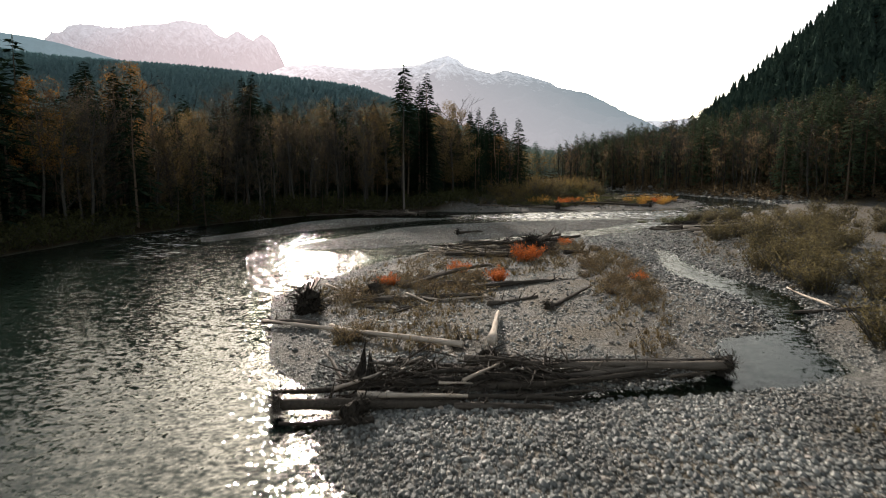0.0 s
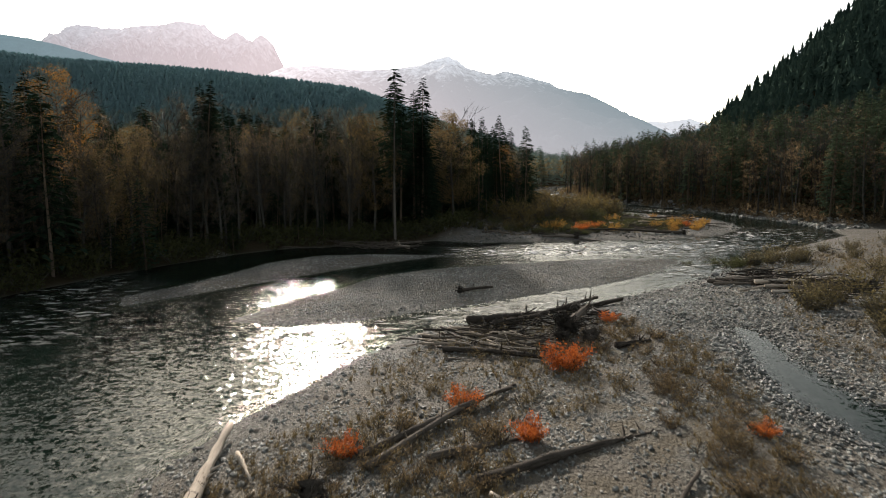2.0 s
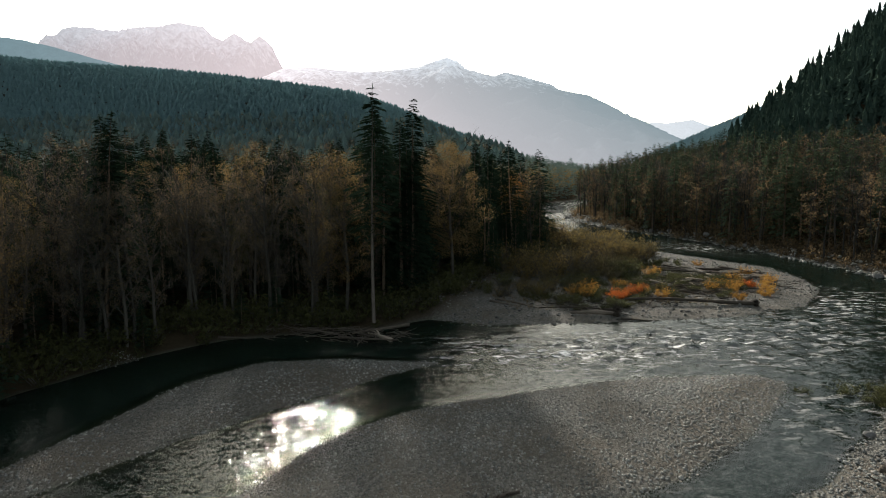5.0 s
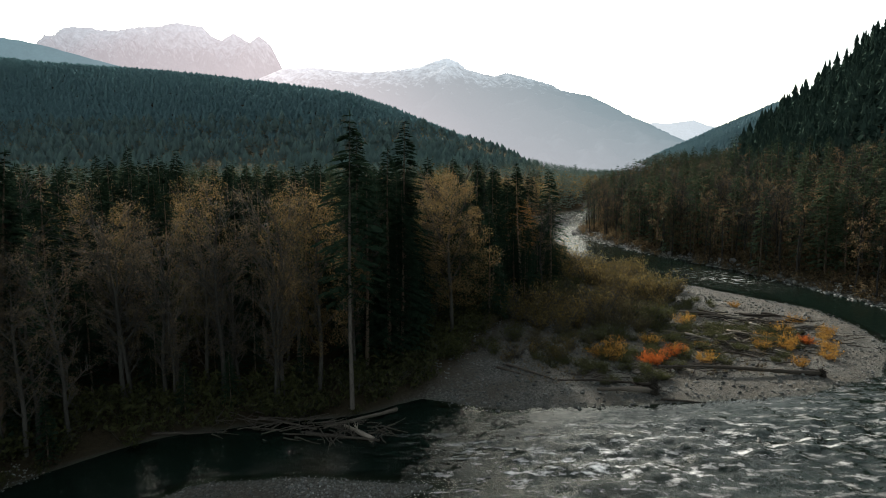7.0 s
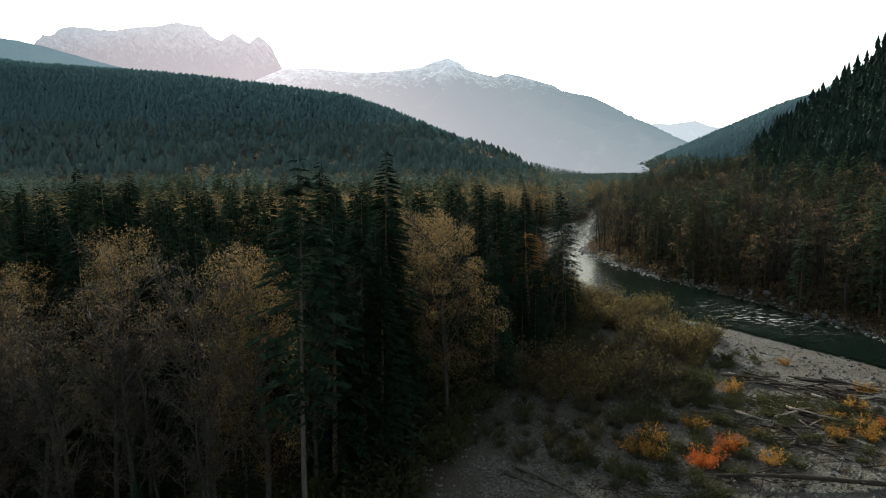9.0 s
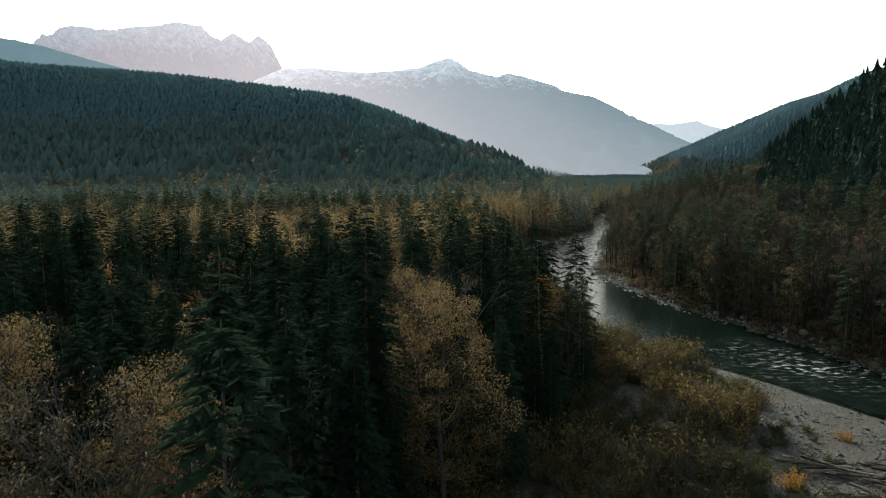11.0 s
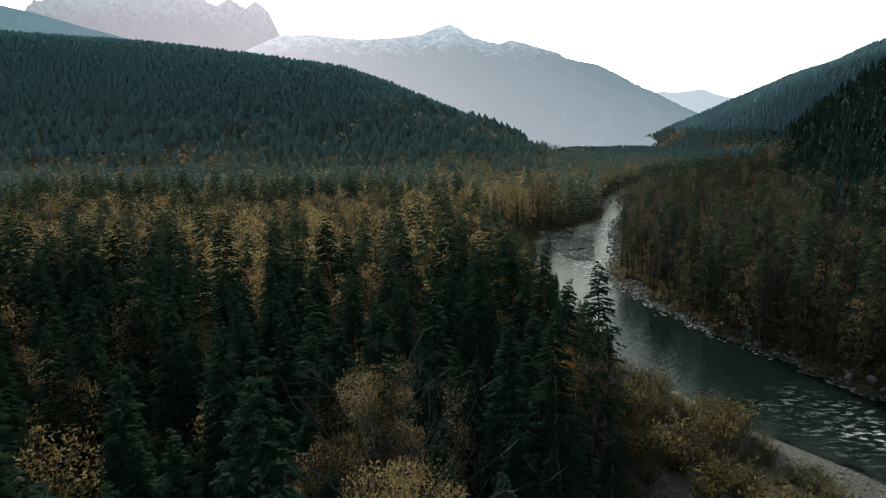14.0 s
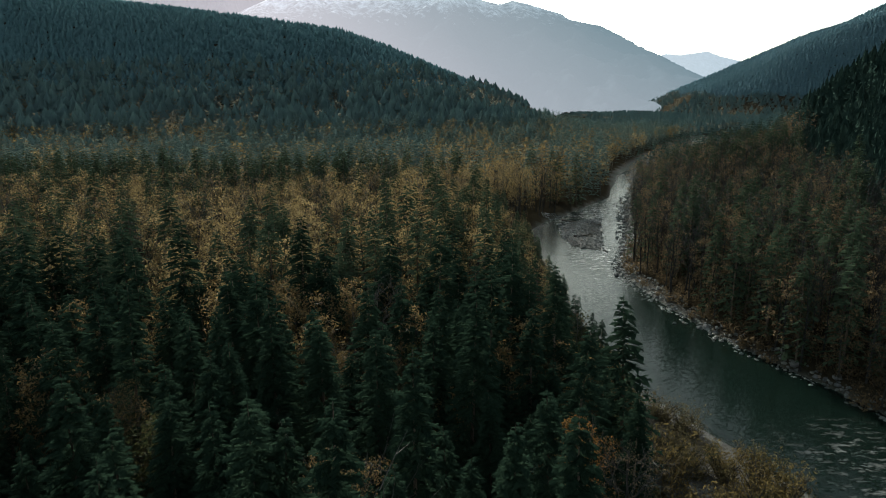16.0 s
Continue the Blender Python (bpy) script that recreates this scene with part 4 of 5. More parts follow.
out = ((sx > 230) | (sy > 430)) & (d < 330) & (sx < 80 + 0.8 * sy)
low = d < 75
forest("far_bank_forest", sx[out & low], sy[out & low], 71, (0.35, 0.25), far_broad, far_rust, far_fir, 0.6, 0.9, paints=(SLOPE_FIR, RUST, RUST))
far = out & ~low
spread_mesh("far_slope_forest", slope_spires, sx[far], sy[far], ground_z(sx[far], sy[far]) - 0.5, np.random.RandomState(62).uniform(0.4, 0.75, far.sum()), 62, SLOPE_FIR, "dark green fir forest on the far slope", "forest")


sx, sy = scatter([(-1400, 300), (260, 480), (1200, 1000), (1700, 1300), (1700, 2050), (350, 2050), (250, 1500), (-1400, 1500)], 5.9, 25, (-1400, 1700, 300, 2050))
hz = hills(sx, sy)
seen = (np.abs(sx) < 0.85 * sy) & ((sy < 1230) | (sx > 300)) & (inside_distance(sx, sy, HILL_FOOT) < 0) & (inside_distance(sx, sy, RIVER) < -5)
rng = np.random.RandomState(5)
top = 45 + 14 * rough(sx, sy, 60, 12)
# ridge, hill and hill-foot firs wear haze as colour, strongest on the ridge
out = seen & (hz > top)
ridge = out & (sx > 300)
spread_mesh("ridge_forest", spires, sx[ridge], sy[ridge], hz[ridge] - 1, rng.uniform(0.34, 0.56, ridge.sum()), 92, HAZY_RIDGE_FIR, "fir forest covering the far ridge, tinted blue for haze", "forest").data.shade_smooth()
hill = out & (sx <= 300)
spread_mesh("hill_forest", spires, sx[hill], sy[hill], hz[hill] - 1, rng.uniform(0.26, 0.46, hill.sum()), 91, HAZY_HILL_FIR, "dark fir forest covering the hill", "forest").data.shade_smooth()
low = seen & (hz <= top) & ((hz >= 12) | (sy > 880))
forest("lower_hill_forest", sx[low], sy[low], 95, (0.3, 0.35), puff_broad, puff_broad, [(k, k) for k in spires], 0.5, 0.75, (0, 1), (HAZY_FOOT_FIR, HAZY_LEAF, HAZY_LEAF))

sx, sy = scatter([(-700, 520), (230, 560), (330, 900), (-700, 1000)], 7.5, 27, (-700, 330, 520, 1000))
hz = hills(sx, sy)
out = (hz < 75) & (hz > 3) & (inside_distance(sx, sy, RIVER) < -5) & (inside_distance(sx, sy, HILL_FOOT) < 0)
forest("hill_foot_forest", sx[out], sy[out], 98, (0.45, 0.3), puff_broad, puff_broad, [(k, k) for k in spires], 0.35, 0.6, (0, 1), (HAZY_FOOT_FIR, HAZY_LEAF, HAZY_GOLD))

# woods and scrub beside and behind the start
sx, sy = scatter(LEFT_WOODS, 8, 26, (-150, -50, -60, 62))
forest("south_forest", sx, sy, 97, (0.4, 0.4), far_broad, far_rust, far_fir, bare=(1,))


# ---- driftwood, shrubs and stones ----
def part(name, v, t, mat, parent, label="", flat=True):
    return tagged(mesh_object(name, v, t, mat, parent, None, flat), label)


def bole(length, r, seed, bend=0.03, knots=3):
    """A drift log along +x with uneven girth, broken ends and branch stubs."""
    rng = np.random.RandomState(seed)
    n, sides = max(5, int(length / 0.9)), 9
    u = np.linspace(0, 1, n)
    pts = np.stack([u * length, bend * length * np.sin(u * 3.1 + rng.uniform(0, 3)) * rng.uniform(-1, 1), 0.4 * bend * length * np.sin(u * 4 + seed)], 1)
    pts -= pts[0] * np.array([0, 1, 1])
    v, t = tube(pts, r * (1.0 - 0.55 * u) * (1 + 0.1 * rng.normal(size=n)), sides)
    v = v + rng.normal(0, 0.05 * r, v.shape)
    k = len(v)
    caps = np.array([pts[0] + [-0.12 * r, 0, 0], pts[-1] + [0.2 * r, 0, 0]])
    fan = [[i, k, (i + 1) % sides] for i in range(sides)] + [[k - sides + i, k - sides + (i + 1) % sides, k + 1] for i in range(sides)]
    pieces = [(np.concatenate([v, caps]), np.concatenate([t, fan]))]
    for _ in range(knots):
        w = rng.uniform(0.2, 0.95)
        o = np.array([np.interp(w, u, pts[:, i]) for i in range(3)])
        a = rng.uniform(0.3, 2.8)
        d = np.array([rng.uniform(0.1, 0.7), math.cos(a), math.sin(a)])
        q = o + np.outer([0, 0.5, 1], d) * rng.uniform(1.5, 4) * r
        sv, st = tube(q, np.array([0.3, 0.2, 0.05]) * r, 4)
        base = sum(len(p[0]) for p in pieces)
        pieces.append((sv, np.concatenate([st, [[int(w * (n - 1)) * sides - base, 0, 1]]])))
    return join(pieces)


def root_mass(radius, seed, count=120):
    """A torn-up root plate: a clod with many bent roots reaching out of it."""
    rng = np.random.RandomState(seed)
    rings = [tube(np.array([[-0.25, 0, 0], [-0.12, 0, 0], [0.1, 0, 0], [0.35, 0, 0]]) * radius, np.array([0.2, 0.5, 0.48, 0.2]) * radius, 10)]
    rings[0] = (rings[0][0] + rng.normal(0, 0.1 * radius, rings[0][0].shape), rings[0][1])
    for i in range(count):
        a, tilt = rng.uniform(0, 6.283), rng.uniform(-0.7, 0.5)
        d = np.array([tilt, math.cos(a), math.sin(a)])
        ln = radius * rng.uniform(0.45, 1.15)
        s = np.linspace(0.2, 1, 4)[:, None]
        wig = rng.normal(0, 0.2, (4, 3)) * s * radius
        v, t = tube(d * ln * s + wig, radius * rng.uniform(0.012, 0.06) * (1.05 - s[:, 0]) + 0.006, 3)
        base = sum(len(p[0]) for p in rings)
        rings.append((v, np.concatenate([t, [[i % 40 - base, 0, 1]]])))
    return join(rings)


LOG_SEED = [500]


def log(a, b, r, lift=0.0, mat=None, roots=0.0, label="", lift_b=None, group="driftwood logs", knots=None):
    """A drift log from its thick end a to b, lying on the ground or lifted above it."""
    LOG_SEED[0] += 1
    r *= 0.84
    seed = LOG_SEED[0]
    za, zb = (float(max(ground_z(np.array([p[0]]), np.array([p[1]]))[0], -0.05)) for p in (a, b))
    p = Vector((*a, za + 0.75 * r + lift))
    q = Vector((*b, zb + 0.5 * r + (lift if lift_b is None else lift_b)))
    length = (q - p).length
    m = Matrix.Translation(p) @ (q - p).to_track_quat("X", "Z").to_matrix().to_4x4()
    mat = mat or DRIFT
    text = label or ("bleached pale driftwood log stranded on gravel" if mat is PALE else "weathered grey-brown driftwood log stranded on gravel")
    v, t = bole(length, r, seed, 0.035 if knots is None else 0.01, (4 if r > 0.16 else 2) if knots is None else knots)
    if roots:
        root = tagged(new("driftwood_log"), text, "log", group)
        root.matrix_basis = m
        part("trunk", v, t, mat, root, "", False)
        part("root_plate", *root_mass(roots, seed), ROOT, root, "dark tangle of torn roots")
        return root
    ob = mesh_object("driftwood_log", v, t, mat, None, None, False)
    ob.matrix_basis = m
    return tagged(ob, text, "log", group)


def splinters(height, radius, seed):
    """The torn foot of a trunk along +x: long shards that draw together to a ragged point."""
    rng = np.random.RandomState(seed)
    pieces = []
    for i in range(22):
        a, q = rng.uniform(0, 6.283), math.sqrt(rng.rand())
        top = height * (1.05 - 0.75 * q) * rng.uniform(0.75, 1.0)
        s = np.linspace(0, 1, 4)[:, None]
        side = np.array([0, math.cos(a), math.sin(a)])
        pts = np.array([-0.2 * radius, 0, 0]) + s * np.array([top, 0, 0]) + side * radius * q * (1 - 0.65 * s) + rng.normal(0, 0.03 * radius, (4, 3))
        v, t = tube(pts, radius * rng.uniform(0.16, 0.3) * (1.05 - s[:, 0]), 5)
        base = sum(len(p[0]) for p in pieces)
        pieces.append((v, np.concatenate([t, [[i % 4 - base, 0, 1]]]) if i else t))
    return join(pieces)


def stump(x, y, radius, height, lean, turn, seed):
    root = tagged(new("root_stump"), "dark upturned stump with torn roots", "stump")
    z = float(ground_z(np.array([x]), np.array([y]))[0])
    root.matrix_basis = pose(x, y, z + radius * 0.35, 0, -90 + lean, turn)
    part("root_plate", *root_mass(radius, seed, 60), ROOT, root, "dark tangle of torn roots")
    part("trunk", *splinters(height, radius * 0.55, seed + 1), ROOT, root, "", False)
    return root


def sticks(count, x0, y0, ax, ay, across, length, r, turn, seed, lift, mat, wild, name, label):
    """A tangle of broken branches about a line from (x0, y0) by (ax, ay), too many to tell apart."""
    rng = np.random.RandomState(seed)
    n, pieces = math.hypot(ax, ay), []
    for i in range(count):
        w, s = rng.rand(), rng.normal(0, across)
        cx, cy = x0 + ax * w - ay / n * s, y0 + ay * w + ax / n * s
        a, h = radians(turn + rng.normal(0, wild)), length * rng.uniform(0.4, 1.2)
        v, t = bole(h, r * rng.uniform(0.5, 1.3), seed * 100 + i, 0.06, 2)
        tip = rng.normal(0, 0.12)
        x, z = v[:, 0] * math.cos(tip) - v[:, 2] * math.sin(tip), v[:, 0] * math.sin(tip) + v[:, 2] * math.cos(tip)
        gz = max(at_ground(cx, cy), -0.05) + 0.05 + lift * rng.rand() * math.exp(-(s / across) ** 2 / 2)
        pieces.append((np.stack([x * math.cos(a) - v[:, 1] * math.sin(a) + cx, x * math.sin(a) + v[:, 1] * math.cos(a) + cy, z + gz], 1), t))
    return tagged(mesh_object(name, *join(pieces), mat, None, None, False), label, "driftwood", kind="stuff")


def pile(count, x0, y0, ax, ay, across, length, r, turn, seed, lift, mats, wild=14, group="driftwood logs"):
    """A heap of loose logs strewn about a line from (x0, y0) by (ax, ay)."""
    rng = np.random.RandomState(seed)
    for i in range(count):
        w, s = rng.rand(), rng.normal(0, across)
        n = math.hypot(ax, ay)
        cx, cy = x0 + ax * w - ay / n * s, y0 + ay * w + ax / n * s
        a = radians(turn + rng.normal(0, wild))
        h = length * rng.uniform(0.4, 1.2) / 2
        z = lift * rng.rand() * math.exp(-(s / across) ** 2 / 2)
        dz = rng.normal(0, 0.12)
        log((cx - h * math.cos(a), cy - h * math.sin(a)), (cx + h * math.cos(a), cy + h * math.sin(a)), r * rng.uniform(0.5, 1.3), max(0, z - dz), mats[rng.randint(len(mats))], lift_b=max(0, z + dz), group=group)


# the jam across the near bar
J = "logs of the near jam"
log((-4.2, 24.8), (13.0, 28.9), 0.22, 0.1, group=J)
log((13.2, 30.0), (-3.6, 27.2), 0.22, 0.1, ROOT, label="dark sodden log wedged in the driftwood jam", group=J)
log((-2.0, 25.4), (9.8, 27.7), 0.18, 0.5, ROOT, label="dark sodden log wedged in the driftwood jam", group=J)
DARK = "dark sodden log wedged in the driftwood jam"
log((-6.5, 24.2), (0.6, 24.2), 0.3, 0.3, ROOT, 0.7, "dark sodden log with torn roots in the water", 0.15, J)
log((-2.2, 25.7), (-7.0, 25.6), 0.2, 0.5, ROOT, label=DARK, group=J)
log((-3.4, 24.5), (0.9, 24.1), 0.13, 0.62, PALE, lift_b=0.3, group=J)
log((0.4, 23.9), (4.2, 23.9), 0.2, 0.0, group=J)
log((-2.1, 24.6), (5.1, 25.5), 0.2, 0.1, ROOT, label=DARK, group=J)
log((11.6, 28.6), (-0.6, 28.3), 0.2, 0.45, ROOT, label=DARK, group=J)
log((0.9, 27.5), (7.6, 27.2), 0.22, 0.75, group=J)
log((-2.6, 22.9), (-6.2, 23.2), 0.16, 0.1, ROOT, label=DARK, group=J)
log((-2.2, 28.4), (2.8, 27.1), 0.2, 0.5, ROOT, label=DARK, group=J)
log((2.2, 25.6), (9.5, 27.6), 0.2, 0.3, ROOT, label=DARK, group=J)
log((12.9, 28.6), (3.7, 26.9), 0.26, 0.4, roots=0.7, group=J)
pile(30, -3, 25.7, 7.5, 0.9, 0.8, 3.6, 0.1, 8, 61, 1.2, (DRIFT, ROOT, ROOT, ROOT, PALE), 24, J)
pile(9, 5, 27.2, 6.5, 1.6, 0.3, 4.5, 0.09, 13, 161, 0.6, (DRIFT, DRIFT, ROOT), 5, J)
sticks(110, -4, 25.6, 9, 1.3, 0.9, 1.6, 0.035, 35, 62, 1.2, DRIFT, 60, "jam_branches", "broken grey branches caught in the log jam")
sticks(290, -4.5, 25.7, 9.5, 1.4, 0.85, 1.7, 0.045, 25, 162, 1.35, ROOT, 65, "jam_roots", "dark broken roots and twigs in the log jam")
sticks(50, 5, 27.1, 7, 1.7, 0.4, 1.3, 0.03, 20, 163, 0.7, ROOT, 60, "jam_twigs", "dark twigs hanging from the logs over the pool")
stump(-3.3, 26.3, 1.3, 2.5, 6, 40, 71)
stump(-3.3, 23.2, 1.15, 0.6, 60, 160, 72)
stump(12.6, 28.9, 0.7, 0.4, 70, 30, 81)
stump(2.1, 29.8, 0.85, 0.4, 60, 100, 73)
stump(0.7, 32.0, 0.5, 0.8, 5, 10, 74)
log((0.9, 30.3), (-11.0, 38.6), 0.2, 0.55, PALE, label="long pale barkless log reaching from gravel to water", lift_b=0.4, knots=2)
log((-6.5, 36.4), (-4.5, 34.5), 0.15, 0.15, PALE)
log((2.35, 30.9), (3.35, 38.3), 0.27, 0.55, PALE, label="bleached barkless log lying against dark broken roots", lift_b=0.2, knots=0)
log((-4.1, 26.1), (-5.7, 30.2), 0.12, 0.4)
log((-6.4, 36.4), (-3.9, 33.1), 0.16, 0.05, PALE)
log((-7.3, 36.5), (-11.1, 39.1), 0.3, 0.1)
log((-1.3, 28.7), (-2.6, 27.9), 0.14, 0.3, PALE)
log((-2.3, 27.3), (-3.1, 28.7), 0.12, 0.4, PALE)
# along the bar
log((-8.7, 40.9), (-10.3, 52.4), 0.42, 0.45, PALE, 1.6, "barkless log with a great dark root plate at the water")
log((-6.1, 42.9), (2.5, 43.1), 0.28, 0.0)
log((-3.5, 48.8), (4.2, 56.8), 0.26)
log((-3.0, 47.6), (4.7, 57.9), 0.22)
log((1.6, 46.1), (11.2, 51.1), 0.3)
log((-0.4, 48.2), (3.7, 50.9), 0.3)
log((3.0, 41.3), (6.4, 44.3), 0.24)
log((6.7, 40.5), (10.9, 46.8), 0.2, 0.05, None, 0.5)
log((-9.0, 49.3), (-7.3, 46.3), 0.12, 0.2, PALE)
log((-8.2, 43.4), (-7.2, 45.8), 0.14, 0.1, PALE)
log((-5.1, 41.6), (-2.1, 40.5), 0.12)
pile(14, -5, 43, 8, 1.5, 1.2, 2.4, 0.1, 10, 63, 0.3, (DRIFT, DRIFT, PALE), 35)
stump(-4.8, 45.0, 1.1, 0.7, 55, 200, 75)
# the jam at the bar's end
K = "logs of the jam beside the side channel"
log((2.4, 73.6), (17.0, 83.2), 0.42, 0.3, ROOT, label="long dark sodden log lying across the jam", group=K)
log((4.5, 72.1), (15.0, 82.3), 0.34, 0.25, ROOT, label="long dark sodden log lying across the jam", group=K)
log((9.6, 69.9), (12.7, 75.4), 0.42, 0.5, None, 1.5, "leaning drift trunk with a great dark root plate", 0.9, K)
log((0.3, 65.4), (6.7, 63.1), 0.32, group=K)
log((12.5, 65.9), (15.6, 67.7), 0.3, group=K)
log((-1.2, 70.3), (3.6, 65.6), 0.3, group=K)
pile(72, -0.8, 69.8, 8.0, -4.4, 1.5, 3.2, 0.085, -33, 64, 0.9, (DRIFT, PALE, ROOT, PALE), 20, K)
stump(8.9, 67.2, 1.3, 0.8, 50, 30, 82)
stump(10.9, 67.4, 1.2, 1.2, 40, 200, 83)
stump(10.2, 70.2, 1.0, 0.5, 60, 120, 84)
log((2.0, 87.3), (5.6, 89.5), 0.26, 0.05, None, 0.6)
# the jam on the far shore of the side channel
pile(30, 33.5, 93, 6, -8, 2.8, 7.0, 0.2, -8, 65, 0.7, (DRIFT, DRIFT, DRIFT, PALE), 12, "logs of the jam on the grassy bar")
stump(40.5, 105, 0.9, 0.6, 40, 30, 76)
sticks(150, 32.5, 95, 9, -11, 2.8, 4.2, 0.07, -8, 172, 1.1, ROOT, 30, "grassy_bar_debris", "dark sodden branches in the jam on the grassy bar")
sticks(220, 3, 70, 11, 7, 1.7, 2.4, 0.05, 32, 173, 1.0, ROOT, 60, "channel_debris", "dark sodden branches beside the channel")
# the wooded bar upstream
log((45.7, 143.2), (27.2, 144.4), 0.34, 0.1, ROOT, 0.9, "long dark sodden log along the shore of the wooded bar")
log((24.3, 137.8), (18.3, 138.5), 0.4, 0.1, None, 1.2)
log((24.6, 136.3), (29.3, 135.7), 0.15)
log((7.9, 146.5), (14.5, 140.3), 0.2)
pile(46, 36, 155, 17, 12, 3.2, 5.0, 0.17, -12, 66, 0.6, (DRIFT, DRIFT, DRIFT, PALE), 25, "logs strewn on the wooded bar")
pile(44, 42, 173, 15, -7, 1.8, 6.0, 0.19, -14, 68, 1.0, (DRIFT, DRIFT, ROOT, PALE), 16, "logs strewn on the wooded bar")
pile(14, 41, 164, 4, -7, 0.9, 6.0, 0.2, -55, 69, 0.9, (DRIFT, ROOT, PALE), 12, "logs strewn on the wooded bar")
sticks(260, 35, 152, 20, 14, 5.0, 3.2, 0.07, -10, 174, 0.8, ROOT, 50, "bar_debris", "dark sodden branches strewn over the wooded bar")
sticks(120, 16, 141.5, 18, 4, 1.8, 2.4, 0.05, 20, 70, 0.8, ROOT, 60, "bar_branches", "dark branches tangled among the scrub")
sticks(80, 0, 69.5, 8, -4, 2.2, 2.2, 0.05, -30, 170, 0.8, DRIFT, 50, "channel_branches", "grey branches in the jam beside the channel")
sticks(90, 33.5, 93, 7, -9, 3.2, 3.2, 0.07, -8, 171, 0.8, DRIFT, 35, "grassy_bar_branches", "grey branches in the jam on the grassy bar")
log((24.8, 139.4), (14.5, 141.6), 0.2, 0.2, None, 1.1)
log((9.1, 147.4), (16.5, 139.6), 0.22, 0.05, None)
stump(48, 160, 0.9, 0.6, 40, 60, 77)
stump(53, 161, 0.9, 0.9, 20, 60, 78)
stump(50.5, 164.5, 0.8, 0.5, 40, 10, 79)
stump(27, 150.5, 0.9, 0.5, 40, 200, 80)
# against the cut bank below the forest
log((-26.2, 128.0), (-19.5, 129.3), 0.24)
log((-23.2, 136.8), (-15.6, 131.1), 0.22)
log((-11.7, 128.1), (-4.6, 125.9), 0.26, 0.1)
log((-3.5, 133.7), (-10.1, 128.7), 0.24, 0.2)
log((-5.2, 126.4), (-8.3, 129.8), 0.32, 0.1, PALE)
log((-17.0, 131.4), (-10.9, 129.2), 0.2, 0.2)
sticks(110, -21, 130.5, 17, -2.7, 1.3, 3.2, 0.06, -10, 67, 1.2, DRIFT, 45, "bank_branches", "grey branches caught on the cut bank")
log((24.6, 40.1), (26.0, 48.6), 0.12, 0.4, PALE)
log((27.3, 39.9), (22.7, 41.2), 0.28)
log((48.6, 383.4), (61.1, 371.7), 0.4)
log((47.2, 352.5), (53.3, 354.4), 0.4)


def shrub(seed, height, stems, leaf_count, leaf_size, spread):
    """A many-stemmed shrub: thin stems fanning from the ground, with loose leaves."""
    rng = np.random.RandomState(seed)
    wood, cs = [], []
    for i in range(stems):
        a, out = rng.uniform(0, 6.283), spread * (0.1 + 1.3 * rng.rand())
        d = np.array([math.cos(a) * out, math.sin(a) * out, 1.0])
        ln = height * rng.uniform(0.5, 1.05) / math.sqrt(1 + out * out)
        s = np.array([0, 0.5, 1])[:, None]
        o = np.array([math.cos(a), math.sin(a), 0]) * spread * height * 0.5 * rng.rand()
        q = o + d * ln * s + np.array([d[0], d[1], -0.25]) * ln * 0.2 * s ** 2
        g = 0.011 * height
        wood.append((np.stack([q[0] - [g, 0, 0], q[0] + [g, g, 0], q[1], q[2]]), np.array([[0, 1, 2], [0, 2, 3]])))
        k = max(1, leaf_count // stems)
        w = rng.uniform(0.12, 1.05, (k, 1))
        cs.append(o + d * ln * w + np.array([d[0], d[1], -0.25]) * ln * 0.2 * w ** 2 + rng.normal(0, 0.07 * height, (k, 3)))
    c = np.concatenate(cs)
    c[:, 2] = np.abs(c[:, 2])
    return join(wood), leaves(c, leaf_size, rng)


def shrub_thing(name, seed, height, stems, leaf_count, leaf_size, spread, mat, label, group):
    root = tagged(new(name), label, "shrub", group)
    w, f = shrub(seed, height, stems, leaf_count, leaf_size, spread)
    part("stem_clump", *w, TWIG, root)["kind"] = "stuff"
    part("foliage", *f, mat, root)["kind"] = "stuff"
    return root


def plant_all(masters, places, seed, lo=0.8, hi=1.2):
    r = np.random.RandomState(seed)
    for x, y, *k in places:
        s = r.uniform(lo, hi) * (k[0] if k else 1)
        src = masters[r.randint(len(masters))]
        m = pose(x, y, at_ground(x, y) - 0.03, 0, 0, r.uniform(0, 360)) @ Matrix.Diagonal((s, s, s * r.uniform(0.85, 1.1), 1))
        if src.name not in used:
            used.add(src.name)
            src.matrix_basis = m
        else:
            copy_thing(src, Matrix.Identity(4)).matrix_basis = m


def around(n, x0, y0, rx, ry, seed, turn=0.0):
    r = np.random.RandomState(seed)
    a, q = r.uniform(0, 6.283, n), np.sqrt(r.rand(n))
    u, v = q * np.cos(a) * rx, q * np.sin(a) * ry
    c, s = math.cos(radians(turn)), math.sin(radians(turn))
    return list(zip(x0 + u * c - v * s, y0 + u * s + v * c))


reds = [shrub_thing("red_shrub", 800 + i, 1.4, 44, 2200, 0.1, 0.8, RED, "low shrub with bright orange-red autumn leaves", "red shrubs on the bars") for i in range(2)]
plant_all(reds, [(-4.1, 49.2, 0.8), (1.4, 55.1, 0.75), (4.4, 50.6, 0.85), (8.0, 61.4, 1.35), (15.8, 51.2, 0.75), (14, 74, 0.7), (30.9, 150.9, 1.1), (27.4, 147.9, 1.4), (51, 156, 1.1)], 1)
ambers = [shrub_thing("amber_shrub", 810 + i, 1.7, 30, 1000, 0.14, 0.8, AMBER, "low shrub with amber and orange autumn leaves", "amber shrubs on the wooded bar") for i in range(3)]
